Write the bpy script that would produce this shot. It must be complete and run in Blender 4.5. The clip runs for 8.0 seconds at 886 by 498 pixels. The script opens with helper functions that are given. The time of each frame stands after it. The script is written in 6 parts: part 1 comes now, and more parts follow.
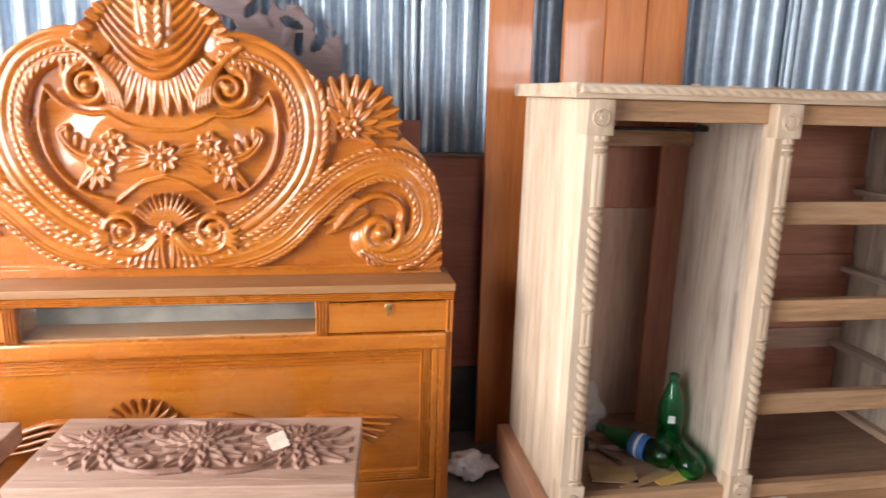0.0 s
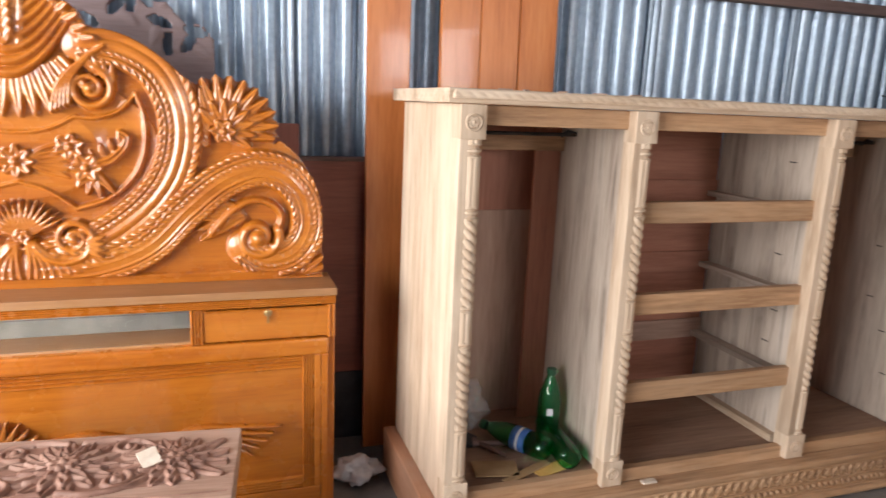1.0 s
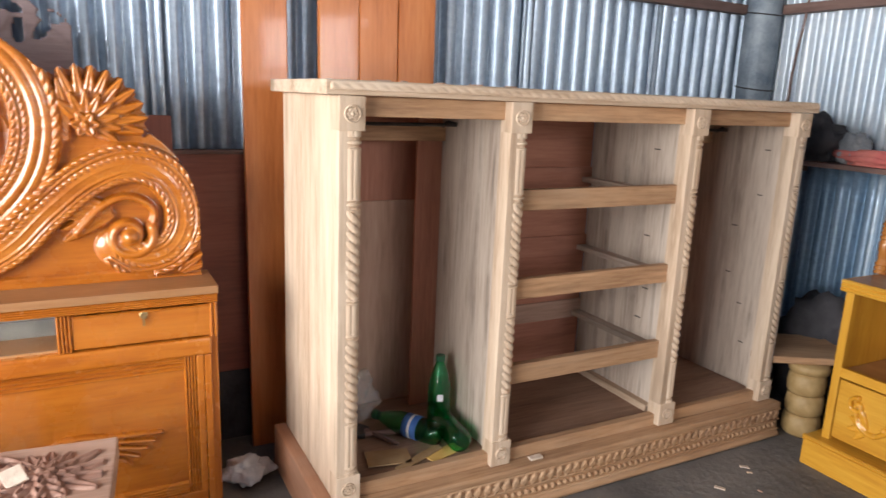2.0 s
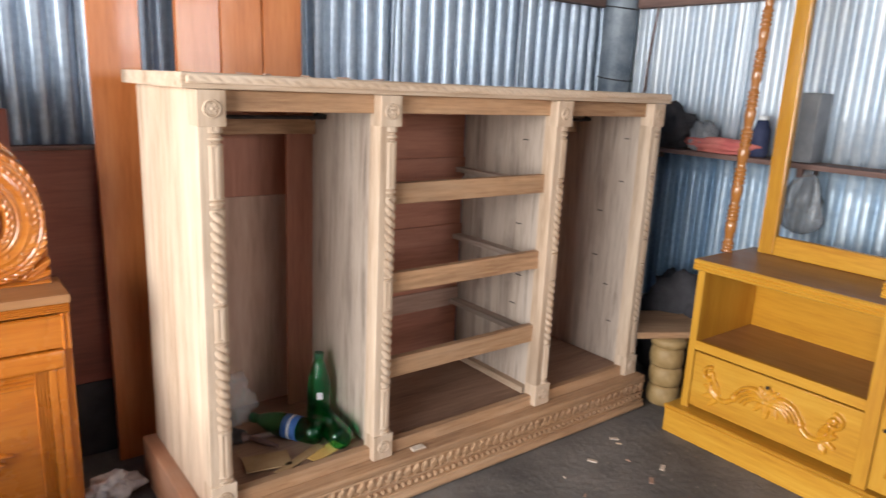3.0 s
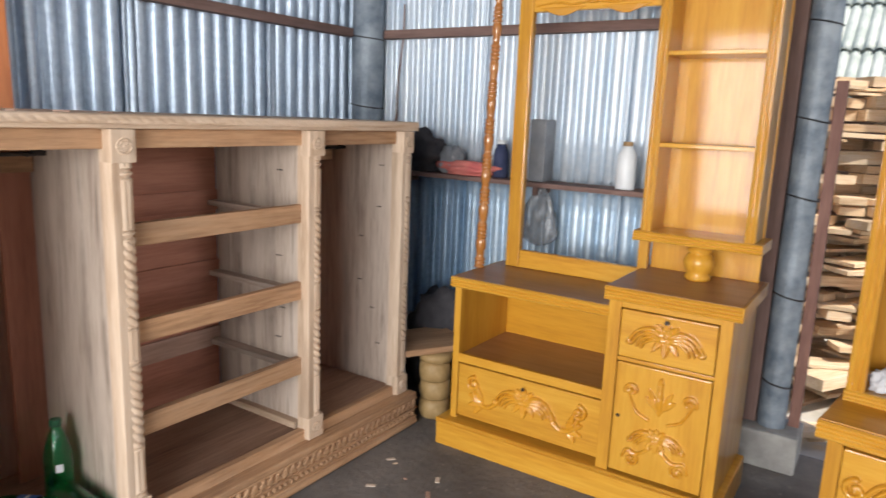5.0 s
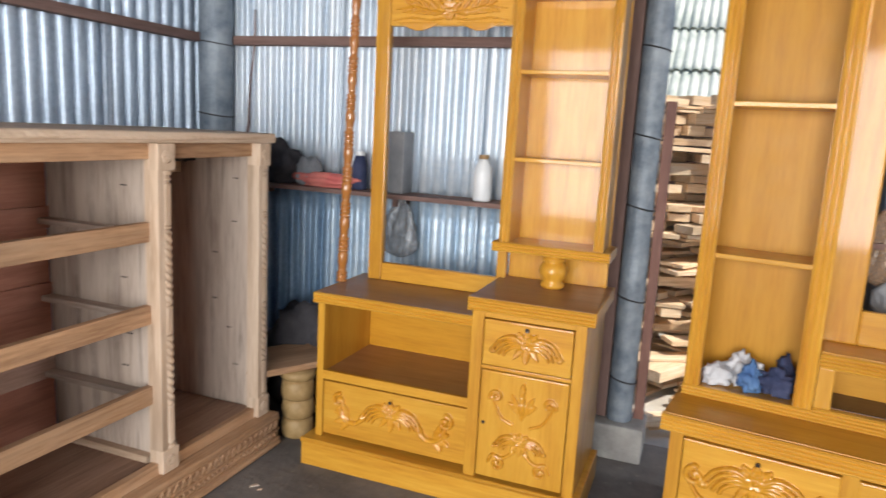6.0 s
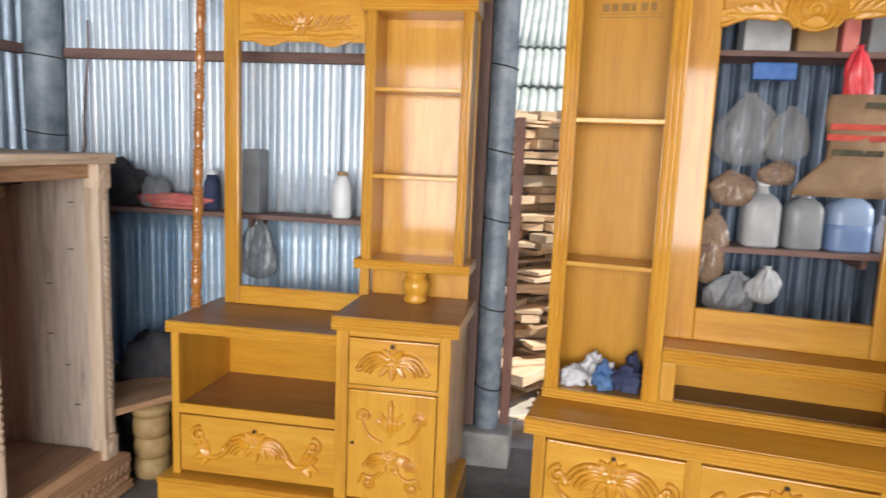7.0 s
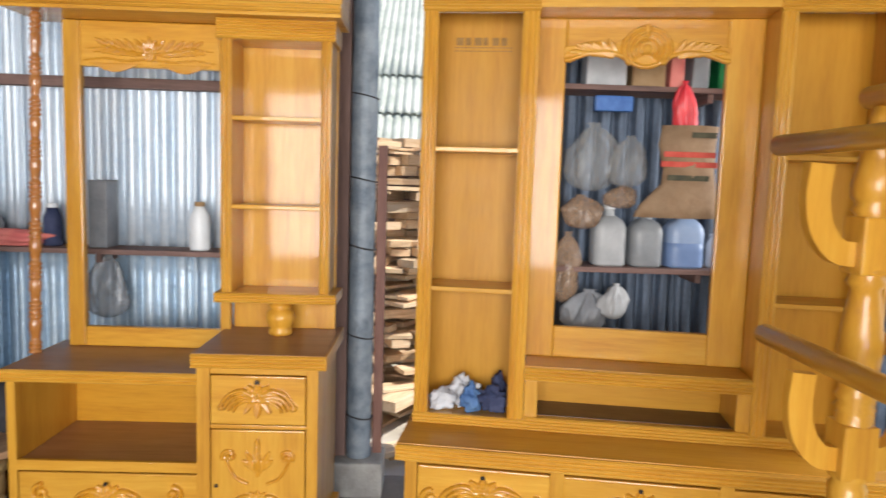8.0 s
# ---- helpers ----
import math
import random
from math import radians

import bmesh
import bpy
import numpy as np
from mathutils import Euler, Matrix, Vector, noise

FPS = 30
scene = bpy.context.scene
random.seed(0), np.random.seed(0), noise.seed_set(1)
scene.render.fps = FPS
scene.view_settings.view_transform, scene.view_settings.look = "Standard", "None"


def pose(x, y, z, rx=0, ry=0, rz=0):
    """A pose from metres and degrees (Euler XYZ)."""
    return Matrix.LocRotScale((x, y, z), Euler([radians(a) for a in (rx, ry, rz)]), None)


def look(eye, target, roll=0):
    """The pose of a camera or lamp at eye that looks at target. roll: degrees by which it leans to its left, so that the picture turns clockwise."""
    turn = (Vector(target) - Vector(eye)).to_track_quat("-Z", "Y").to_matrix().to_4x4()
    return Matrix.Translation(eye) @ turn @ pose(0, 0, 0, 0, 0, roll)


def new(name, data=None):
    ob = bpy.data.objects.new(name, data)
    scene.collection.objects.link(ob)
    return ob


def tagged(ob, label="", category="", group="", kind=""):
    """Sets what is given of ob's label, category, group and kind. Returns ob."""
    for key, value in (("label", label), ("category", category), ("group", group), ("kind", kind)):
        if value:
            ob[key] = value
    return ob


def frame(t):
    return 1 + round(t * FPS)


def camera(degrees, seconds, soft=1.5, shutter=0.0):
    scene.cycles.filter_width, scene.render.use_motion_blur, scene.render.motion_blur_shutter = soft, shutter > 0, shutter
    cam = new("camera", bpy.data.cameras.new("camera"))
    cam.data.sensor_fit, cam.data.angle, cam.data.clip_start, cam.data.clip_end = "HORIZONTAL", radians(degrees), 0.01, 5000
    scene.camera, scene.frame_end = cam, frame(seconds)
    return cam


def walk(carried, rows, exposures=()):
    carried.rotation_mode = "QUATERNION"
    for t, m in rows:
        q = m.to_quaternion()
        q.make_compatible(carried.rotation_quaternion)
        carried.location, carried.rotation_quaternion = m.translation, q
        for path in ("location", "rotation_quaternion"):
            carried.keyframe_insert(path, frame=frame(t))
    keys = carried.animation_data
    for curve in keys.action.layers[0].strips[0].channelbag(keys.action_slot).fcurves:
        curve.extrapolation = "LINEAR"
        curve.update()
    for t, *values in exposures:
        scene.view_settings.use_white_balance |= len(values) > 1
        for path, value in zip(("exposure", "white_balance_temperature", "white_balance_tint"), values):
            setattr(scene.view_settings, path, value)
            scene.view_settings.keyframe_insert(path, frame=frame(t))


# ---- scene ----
cam = camera(65.9, 8.0, soft=1.5, shutter=0.5)
PATH = [
    (0, (-0.605, -1.629, 1.314), (-0.28, 0.294, 0.87), 1.6),
    (0.5, (-0.577, -1.64, 1.313), (-0.104, 0.255, 0.881), 1.6),
    (1, (-0.572, -1.651, 1.312), (0.056, 0.201, 0.893), 2.4),
    (1.5, (-0.562, -1.668, 1.312), (0.232, 0.117, 0.884), 2.6),
    (2.8, (-0.526, -1.669, 1.343), (0.596, -0.078, 0.884), 2.4),
    (3, (-0.517, -1.668, 1.346), (0.676, -0.133, 0.88), 2.6),
    (3.5, (-0.51, -1.68, 1.356), (0.779, -0.22, 0.899), 2.1),
    (4, (-0.491, -1.694, 1.362), (0.921, -0.347, 0.922), 1.6),
    (5.5, (-0.472, -1.696, 1.388), (1.278, -0.795, 1.031), 2.9),
    (6, (-0.478, -1.648, 1.405), (1.365, -0.953, 1.06), 3.1),
    (6.5, (-0.469, -1.663, 1.409), (1.438, -1.145, 1.102), 2.2),
    (7, (-0.466, -1.659, 1.417), (1.487, -1.338, 1.129), 2.4),
    (7.5, (-0.467, -1.658, 1.407), (1.516, -1.511, 1.194), 2.7),
    (8, (-0.477, -1.686, 1.432), (1.513, -1.733, 1.228), 1.8),
]
walk(cam, [(t, look(eye, target, roll)) for t, eye, target, roll in PATH],
     [(0.0, -0.06), (1.5, -0.04), (3.5, 0.06), (6.0, 0.0), (8.0, 0.0)])

# ---- world and light ----
world = bpy.data.worlds.new("world")
scene.world = world
world.use_nodes = True
wn = world.node_tree.nodes
sky = wn.new("ShaderNodeTexSky")
sky.sky_type = "NISHITA"
sky.sun_disc = False
SUN_EL, SUN_AZ = radians(56), radians(197)
sky.sun_elevation, sky.sun_rotation = SUN_EL, SUN_AZ
world.node_tree.links.new(sky.outputs[0], wn["Background"].inputs[0])
wn["Background"].inputs[1].default_value = 0.15

sun = new("sun", bpy.data.lights.new("sun", "SUN"))
sun.data.energy, sun.data.angle, sun.data.color = 5.0, radians(0.6), (1.0, 0.95, 0.86)
sun.matrix_world = look((10 * math.sin(SUN_AZ) * math.cos(SUN_EL), 10 * math.cos(SUN_AZ) * math.cos(SUN_EL), 10 * math.sin(SUN_EL)), (0, 0, 0))


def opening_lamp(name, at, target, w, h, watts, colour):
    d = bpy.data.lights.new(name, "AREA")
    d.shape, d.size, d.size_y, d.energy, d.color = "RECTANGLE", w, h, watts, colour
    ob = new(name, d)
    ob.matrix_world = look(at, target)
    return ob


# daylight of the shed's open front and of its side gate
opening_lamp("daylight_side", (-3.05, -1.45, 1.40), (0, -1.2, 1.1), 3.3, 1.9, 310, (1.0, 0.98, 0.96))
opening_lamp("daylight_front", (1.95, -4.85, 1.9), (0.7, 0, 1.3), 1.25, 1.0, 75, (1.0, 0.98, 0.97))


# ---- materials ----
def mat(name):
    m = bpy.data.materials.new(name)
    m.use_nodes = True
    return m, m.node_tree.nodes, m.node_tree.links, m.node_tree.nodes["Principled BSDF"]


def ramp(n, stops):
    r = n.new("ShaderNodeValToRGB")
    while len(r.color_ramp.elements) < len(stops):
        r.color_ramp.elements.new(0.5)
    for e, (p, c) in zip(r.color_ramp.elements, stops):
        e.position, e.color = p, (*c, 1)
    return r


def mixc(n, l, kind, fac, a, b):
    x = n.new("ShaderNodeMix")
    x.data_type, x.blend_type = "RGBA", kind
    for sock, v in ((x.inputs[0], fac), (x.inputs[6], a), (x.inputs[7], b)):
        if isinstance(v, (int, float)):
            sock.default_value = v
        elif isinstance(v, tuple):
            sock.default_value = (*v, 1)
        else:
            l.new(v, sock)
    return x.outputs[2]


def noise_tex(n, l, vec, scale, detail=4, rough=0.55):
    t = n.new("ShaderNodeTexNoise")
    t.inputs["Scale"].default_value, t.inputs["Detail"].default_value, t.inputs["Roughness"].default_value = scale, detail, rough
    l.new(vec, t.inputs["Vector"])
    return t.outputs[0]


def wood(name, dark, mid, light, axis="z", rough=0.35, coat=0.0, dust=0.0, knots=0.0, vary=0.12, bump=0.12, spec=0.5, streak=0.0):
    m, n, l, p = mat(name)
    tc = n.new("ShaderNodeTexCoord")
    info = n.new("ShaderNodeObjectInfo")
    shift = n.new("ShaderNodeVectorMath")
    shift.operation = "ADD"
    scale_r = n.new("ShaderNodeMath")
    scale_r.operation = "MULTIPLY"
    scale_r.inputs[1].default_value = 17.0
    l.new(info.outputs["Random"], scale_r.inputs[0])
    l.new(tc.outputs["Object"], shift.inputs[0])
    l.new(scale_r.outputs[0], shift.inputs[1])
    mp = n.new("ShaderNodeMapping")
    k = {"x": (0.09, 1, 1), "y": (1, 0.09, 1), "z": (1, 1, 0.09)}[axis]
    mp.inputs["Scale"].default_value = k
    l.new(shift.outputs[0], mp.inputs[0])
    fine = noise_tex(n, l, mp.outputs[0], 95, 6, 0.65)
    broad = noise_tex(n, l, mp.outputs[0], 13, 3, 0.6)
    add = n.new("ShaderNodeMath")
    add.operation = "MULTIPLY_ADD"
    l.new(fine, add.inputs[0])
    add.inputs[1].default_value = 0.45
    half = n.new("ShaderNodeMath")
    half.operation = "MULTIPLY"
    half.inputs[1].default_value = 0.6
    l.new(broad, half.inputs[0])
    l.new(half.outputs[0], add.inputs[2])
    r = ramp(n, [(0.36, dark), (0.52, mid), (0.7, light)])
    l.new(add.outputs[0], r.inputs[0])
    col = r.outputs[0]
    if knots:
        kn = noise_tex(n, l, mp.outputs[0], 7.0, 2, 0.5)
        kr = ramp(n, [(0.60, (0, 0, 0)), (0.74, (1, 1, 1))])
        l.new(kn, kr.inputs[0])
        kf = n.new("ShaderNodeMath")
        kf.operation = "MULTIPLY"
        kf.inputs[1].default_value = knots
        l.new(kr.outputs[0], kf.inputs[0])
        col = mixc(n, l, "MIX", kf.outputs[0], col, tuple(c * 0.45 for c in dark))
    if streak:
        sm = n.new("ShaderNodeMapping")
        sm.inputs["Scale"].default_value = tuple(0.045 if q < 1 else 1 for q in k)
        l.new(shift.outputs[0], sm.inputs[0])
        sr = ramp(n, [(0.52, (0, 0, 0)), (0.66, (1, 1, 1))])
        l.new(noise_tex(n, l, sm.outputs[0], 24, 3, 0.6), sr.inputs[0])
        blot = ramp(n, [(0.40, (0.1, 0.1, 0.1)), (0.62, (1, 1, 1))])
        l.new(noise_tex(n, l, shift.outputs[0], 4.5, 4, 0.6), blot.inputs[0])
        sf = n.new("ShaderNodeMath")
        sf.operation = "MULTIPLY"
        l.new(mixc(n, l, "MULTIPLY", 1.0, sr.outputs[0], blot.outputs[0]), sf.inputs[0])
        sf.inputs[1].default_value = streak
        col = mixc(n, l, "MIX", sf.outputs[0], col, tuple(c * 0.62 for c in dark))
    # each piece a little lighter or darker
    hv = n.new("ShaderNodeHueSaturation")
    vm = n.new("ShaderNodeMapRange")
    vm.inputs[3].default_value, vm.inputs[4].default_value = 1 - vary, 1 + vary
    l.new(info.outputs["Random"], vm.inputs[0])
    l.new(vm.outputs[0], hv.inputs["Value"])
    l.new(col, hv.inputs["Color"])
    col = hv.outputs[0]
    rgh = rough
    if dust:
        dn = noise_tex(n, l, tc.outputs["Object"], 5.5, 5, 0.6)
        dr = ramp(n, [(0.35, (0, 0, 0)), (0.75, (1, 1, 1))])
        l.new(dn, dr.inputs[0])
        df = n.new("ShaderNodeMath")
        df.operation = "MULTIPLY"
        df.inputs[1].default_value = dust
        l.new(dr.outputs[0], df.inputs[0])
        col = mixc(n, l, "MIX", df.outputs[0], col, (0.42, 0.33, 0.27))
    l.new(col, p.inputs["Base Color"])
    p.inputs["Specular IOR Level"].default_value = spec
    rn = n.new("ShaderNodeMapRange")
    rn.inputs[3].default_value, rn.inputs[4].default_value = max(0.03, rgh - 0.08), rgh + 0.12
    l.new(noise_tex(n, l, tc.outputs["Object"], 9, 4), rn.inputs[0])
    l.new(rn.outputs[0], p.inputs["Roughness"])
    if coat:
        p.inputs["Coat Weight"].default_value, p.inputs["Coat Roughness"].default_value = coat, 0.05 if rough < 0.27 else 0.07
    b = n.new("ShaderNodeBump")
    b.inputs["Strength"].default_value, b.inputs["Distance"].default_value = bump, 0.004
    l.new(add.outputs[0], b.inputs["Height"])
    l.new(b.outputs[0], p.inputs["Normal"])
    return m


def plain(name, a, b, rough=0.5, scale=12.0, metal=0.0, bump=0.0, bscale=60.0, coat=0.0):
    m, n, l, p = mat(name)
    tc = n.new("ShaderNodeTexCoord")
    r = ramp(n, [(0.35, a), (0.65, b)])
    l.new(noise_tex(n, l, tc.outputs["Object"], scale, 5, 0.6), r.inputs[0])
    l.new(r.outputs[0], p.inputs["Base Color"])
    p.inputs["Roughness"].default_value, p.inputs["Metallic"].default_value = rough, metal
    p.inputs["Coat Weight"].default_value = coat
    if bump:
        bn = n.new("ShaderNodeBump")
        bn.inputs["Strength"].default_value, bn.inputs["Distance"].default_value = bump, 0.01
        l.new(noise_tex(n, l, tc.outputs["Object"], bscale, 5), bn.inputs["Height"])
        l.new(bn.outputs[0], p.inputs["Normal"])
    return m


def clear(name, colour, rough=0.03, ior=1.45):
    m, n, l, p = mat(name)
    p.inputs["Base Color"].default_value = (*colour, 1)
    p.inputs["Transmission Weight"].default_value, p.inputs["Roughness"].default_value, p.inputs["IOR"].default_value = 1.0, rough, ior
    return m


def film(name, colour, cover):
    """Thin plastic film: mostly see-through, with a sheen on its folds."""
    m, n, l, p = mat(name)
    tc = n.new("ShaderNodeTexCoord")
    p.inputs["Base Color"].default_value = (*colour, 1)
    p.inputs["Roughness"].default_value = 0.22
    a = n.new("ShaderNodeMapRange")
    a.inputs[3].default_value, a.inputs[4].default_value = cover * 0.5, min(cover * 1.6, 1)
    l.new(noise_tex(n, l, tc.outputs["Object"], 26, 4, 0.6), a.inputs[0])
    l.new(a.outputs[0], p.inputs["Alpha"])
    return m


def tin(name, a, b, rust, metal=0.85, rough=0.38):
    """Galvanised sheet: dull spangle, streaks that run down it, some rust."""
    m, n, l, p = mat(name)
    tc = n.new("ShaderNodeTexCoord")
    mp = n.new("ShaderNodeMapping")
    mp.inputs["Scale"].default_value = (1, 1, 0.12)
    l.new(tc.outputs["Object"], mp.inputs[0])
    r = ramp(n, [(0.3, a), (0.7, b)])
    l.new(noise_tex(n, l, mp.outputs[0], 11, 6, 0.65), r.inputs[0])
    sp = noise_tex(n, l, tc.outputs["Object"], 45, 3, 0.5)
    col = mixc(n, l, "OVERLAY", 0.35, r.outputs[0], sp)
    rr = ramp(n, [(0.60, (0, 0, 0)), (0.82, (1, 1, 1))])
    l.new(noise_tex(n, l, tc.outputs["Object"], 3.1, 7, 0.7), rr.inputs[0])
    rf = n.new("ShaderNodeMath")
    rf.operation = "MULTIPLY"
    rf.inputs[1].default_value = rust
    l.new(rr.outputs[0], rf.inputs[0])
    col = mixc(n, l, "MIX", rf.outputs[0], col, (0.2, 0.13, 0.1))
    l.new(col, p.inputs["Base Color"])
    p.inputs["Metallic"].default_value = metal
    rm = n.new("ShaderNodeMapRange")
    rm.inputs[3].default_value, rm.inputs[4].default_value = rough - 0.1, rough + 0.2
    l.new(sp, rm.inputs[0])
    l.new(rm.outputs[0], p.inputs["Roughness"])
    bn = n.new("ShaderNodeBump")
    bn.inputs["Strength"].default_value, bn.inputs["Distance"].default_value = 0.45, 0.014
    dent = n.new("ShaderNodeMapping")
    dent.inputs["Scale"].default_value = (0.6, 0.6, 1.6)
    l.new(tc.outputs["Object"], dent.inputs[0])
    l.new(noise_tex(n, l, dent.outputs[0], 11, 5), bn.inputs["Height"])
    l.new(bn.outputs[0], p.inputs["Normal"])
    return m


def woods(name, *colours, **kw):
    return {a: wood(name + "_" + a, *colours, axis=a, **kw) for a in "xyz"}


ORANGE = woods("orange_lacquered_wood", (0.34, 0.085, 0.007), (0.46, 0.138, 0.013), (0.54, 0.185, 0.024), rough=0.25, coat=1.0, vary=0.05, bump=0.04)
YELLOW = woods("golden_lacquered_wood", (0.455, 0.195, 0.02), (0.57, 0.28, 0.03), (0.65, 0.355, 0.05), rough=0.42, coat=0.55, vary=0.06, bump=0.03, streak=0.14, spec=0.2)
YBACK = woods("golden_matt_board", (0.42, 0.18, 0.012), (0.51, 0.24, 0.018), (0.57, 0.285, 0.028), rough=0.42, coat=0.0, vary=0.05, bump=0.05, spec=0.25)
AMBER = woods("amber_lacquered_wood", (0.27, 0.095, 0.02), (0.37, 0.14, 0.03), (0.45, 0.19, 0.045), rough=0.25, coat=1.0, vary=0.05, bump=0.05)
CARVED = woods("amber_carving_lacquer", (0.46, 0.18, 0.012), (0.57, 0.255, 0.018), (0.65, 0.325, 0.036), rough=0.24, coat=0.9, vary=0.05, bump=0.05)
PLINTHW = woods("dusty_reddish_board", (0.30, 0.125, 0.06), (0.40, 0.18, 0.095), (0.48, 0.24, 0.14), rough=0.5, coat=0.1, dust=0.3, vary=0.05, bump=0.15)
PLANKW = woods("orange_plank_wood", (0.42, 0.12, 0.03), (0.54, 0.175, 0.05), (0.62, 0.23, 0.075), rough=0.34, coat=0.3, vary=0.08, bump=0.05)
RAWB = woods("raw_brown_wood", (0.27, 0.14, 0.07), (0.46, 0.265, 0.14), (0.58, 0.37, 0.22), rough=0.68, knots=0.6, vary=0.1, bump=0.3, dust=0.12, streak=0.5)
FLOORBOARD = woods("worn_reddish_floor_board", (0.15, 0.08, 0.05), (0.24, 0.135, 0.085), (0.33, 0.20, 0.135), rough=0.7, knots=0.5, vary=0.1, bump=0.3, dust=0.12)
RAW = woods("raw_pale_wood", (0.40, 0.27, 0.175), (0.58, 0.435, 0.315), (0.70, 0.56, 0.43), rough=0.68, knots=0.75, vary=0.06, bump=0.3, dust=0.2, streak=0.5)
SLABW = woods("raw_pinkish_wood", (0.29, 0.165, 0.115), (0.43, 0.275, 0.205), (0.50, 0.35, 0.275), rough=0.66, knots=0.3, vary=0.06, bump=0.3, streak=0.3)
LUMBER = woods("sawn_lumber", (0.50, 0.31, 0.17), (0.72, 0.53, 0.34), (0.84, 0.70, 0.54), rough=0.75, vary=0.35, bump=0.3)
TOPBROWN = woods("brown_laminate", (0.25, 0.105, 0.035), (0.33, 0.15, 0.055), (0.40, 0.20, 0.08), rough=0.42, coat=0.1, dust=0.14, vary=0.03, bump=0.05)
PLY = woods("red_brown_plywood", (0.30, 0.115, 0.075), (0.41, 0.17, 0.11), (0.50, 0.23, 0.155), rough=0.6, vary=0.08, bump=0.15, streak=0.3)
RAWG = woods("greyed_raw_wood", (0.33, 0.25, 0.20), (0.52, 0.43, 0.355), (0.64, 0.55, 0.47), rough=0.75, knots=0.8, vary=0.06, bump=0.3, dust=0.2, streak=0.85)
PLYPALE = woods("dusty_plywood", (0.36, 0.22, 0.165), (0.49, 0.315, 0.24), (0.57, 0.39, 0.31), rough=0.7, vary=0.05, bump=0.2, streak=0.2)
MAROON = woods("maroon_board", (0.17, 0.045, 0.03), (0.24, 0.065, 0.042), (0.31, 0.095, 0.06), rough=0.45, vary=0.08, bump=0.1, streak=0.2)
RUSTW = woods("rusty_brown_upright", (0.11, 0.05, 0.04), (0.17, 0.08, 0.062), (0.24, 0.12, 0.09), rough=0.7, vary=0.1, bump=0.3)
BEAMW = woods("dark_timber", (0.10, 0.06, 0.05), (0.17, 0.10, 0.085), (0.24, 0.15, 0.125), rough=0.75, vary=0.15, bump=0.3)
MAUVE = woods("primed_mauve_wood", (0.20, 0.13, 0.13), (0.27, 0.19, 0.19), (0.34, 0.25, 0.25), rough=0.6, vary=0.05, bump=0.2)
TIN = tin("galvanised_tin", (0.28, 0.36, 0.465), (0.52, 0.60, 0.70), 0.22, metal=0.55, rough=0.38)
# east wall tins: corner shade, paler part and lit upper course as colours
TINBLUESHADE = tin("shaded_blue_grey_tin", (0.15, 0.27, 0.42), (0.42, 0.56, 0.72), 0.3, metal=0.4, rough=0.36)
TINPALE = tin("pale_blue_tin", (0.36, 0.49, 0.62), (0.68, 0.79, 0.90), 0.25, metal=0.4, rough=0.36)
TINLIT = tin("lit_galvanised_tin", (0.50, 0.60, 0.71), (0.82, 0.88, 0.94), 0.2, metal=0.4, rough=0.38)
# rusty tin, its base colour darkened for the shade behind the showcase
TINSHADE = tin("shade_darkened_tin", (0.05, 0.072, 0.11), (0.125, 0.16, 0.22), 0.45, metal=0.4, rough=0.5)
POSTGREY = plain("grey_blue_post_paint", (0.13, 0.165, 0.21), (0.30, 0.345, 0.39), 0.55, 9, 0.2, 0.4)
CONCRETE = plain("grey_concrete", (0.24, 0.23, 0.22), (0.38, 0.37, 0.35), 0.9, 8, 0, 0.5)
# grey that the glass strip would show as reflection of the room
REFLECTGREY = plain("reflection_grey_board", (0.17, 0.16, 0.145), (0.29, 0.27, 0.24), 0.8, 7, 0, 0.2)
BRASS = plain("worn_brass", (0.5, 0.34, 0.16), (0.7, 0.52, 0.28), 0.3, 40, 0.9)
DARKHOLE = plain("dark_keyhole_metal", (0.03, 0.02, 0.015), (0.06, 0.045, 0.03), 0.5, 40, 0.6)
BLACKMETAL = plain("black_rod", (0.03, 0.03, 0.03), (0.07, 0.06, 0.06), 0.4, 30, 0.7)
PAPER = plain("pale_paper", (0.55, 0.44, 0.35), (0.68, 0.58, 0.48), 0.85, 30, 0, 0.2)
GREENPET = clear("green_bottle_plastic", (0.20, 0.86, 0.50))
GREENCAP = plain("dark_green_cap", (0.01, 0.07, 0.03), (0.015, 0.10, 0.045), 0.4, 30)
FILM = film("thin_plastic_film", (0.80, 0.80, 0.82), 0.22)
GLASS = clear("dusty_glass", (0.93, 0.95, 0.94), 0.05)
CARD = plain("brown_card", (0.27, 0.16, 0.07), (0.38, 0.25, 0.13), 0.85, 9)
YELLOWCARD = plain("yellow_card", (0.60, 0.36, 0.09), (0.70, 0.46, 0.15), 0.8, 9)
WHITEPL = plain("white_plastic", (0.66, 0.68, 0.70), (0.78, 0.80, 0.82), 0.4, 5)
BLUEDEEP = plain("blue_liquid_in_plastic", (0.16, 0.25, 0.46), (0.22, 0.32, 0.54), 0.35, 5)
BLUEPL = plain("pale_blue_plastic", (0.24, 0.34, 0.54), (0.34, 0.44, 0.62), 0.35, 5)
REDPL = plain("red_plastic", (0.62, 0.03, 0.05), (0.75, 0.07, 0.08), 0.4, 7)
REDCLOTH = plain("faded_red_cloth", (0.55, 0.13, 0.12), (0.70, 0.24, 0.2), 0.9, 9, 0, 0.3)
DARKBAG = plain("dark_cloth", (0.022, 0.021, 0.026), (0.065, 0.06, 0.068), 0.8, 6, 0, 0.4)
GREYBAG = plain("grey_plastic_sheet", (0.16, 0.17, 0.19), (0.30, 0.31, 0.33), 0.5, 5, 0, 0.4)
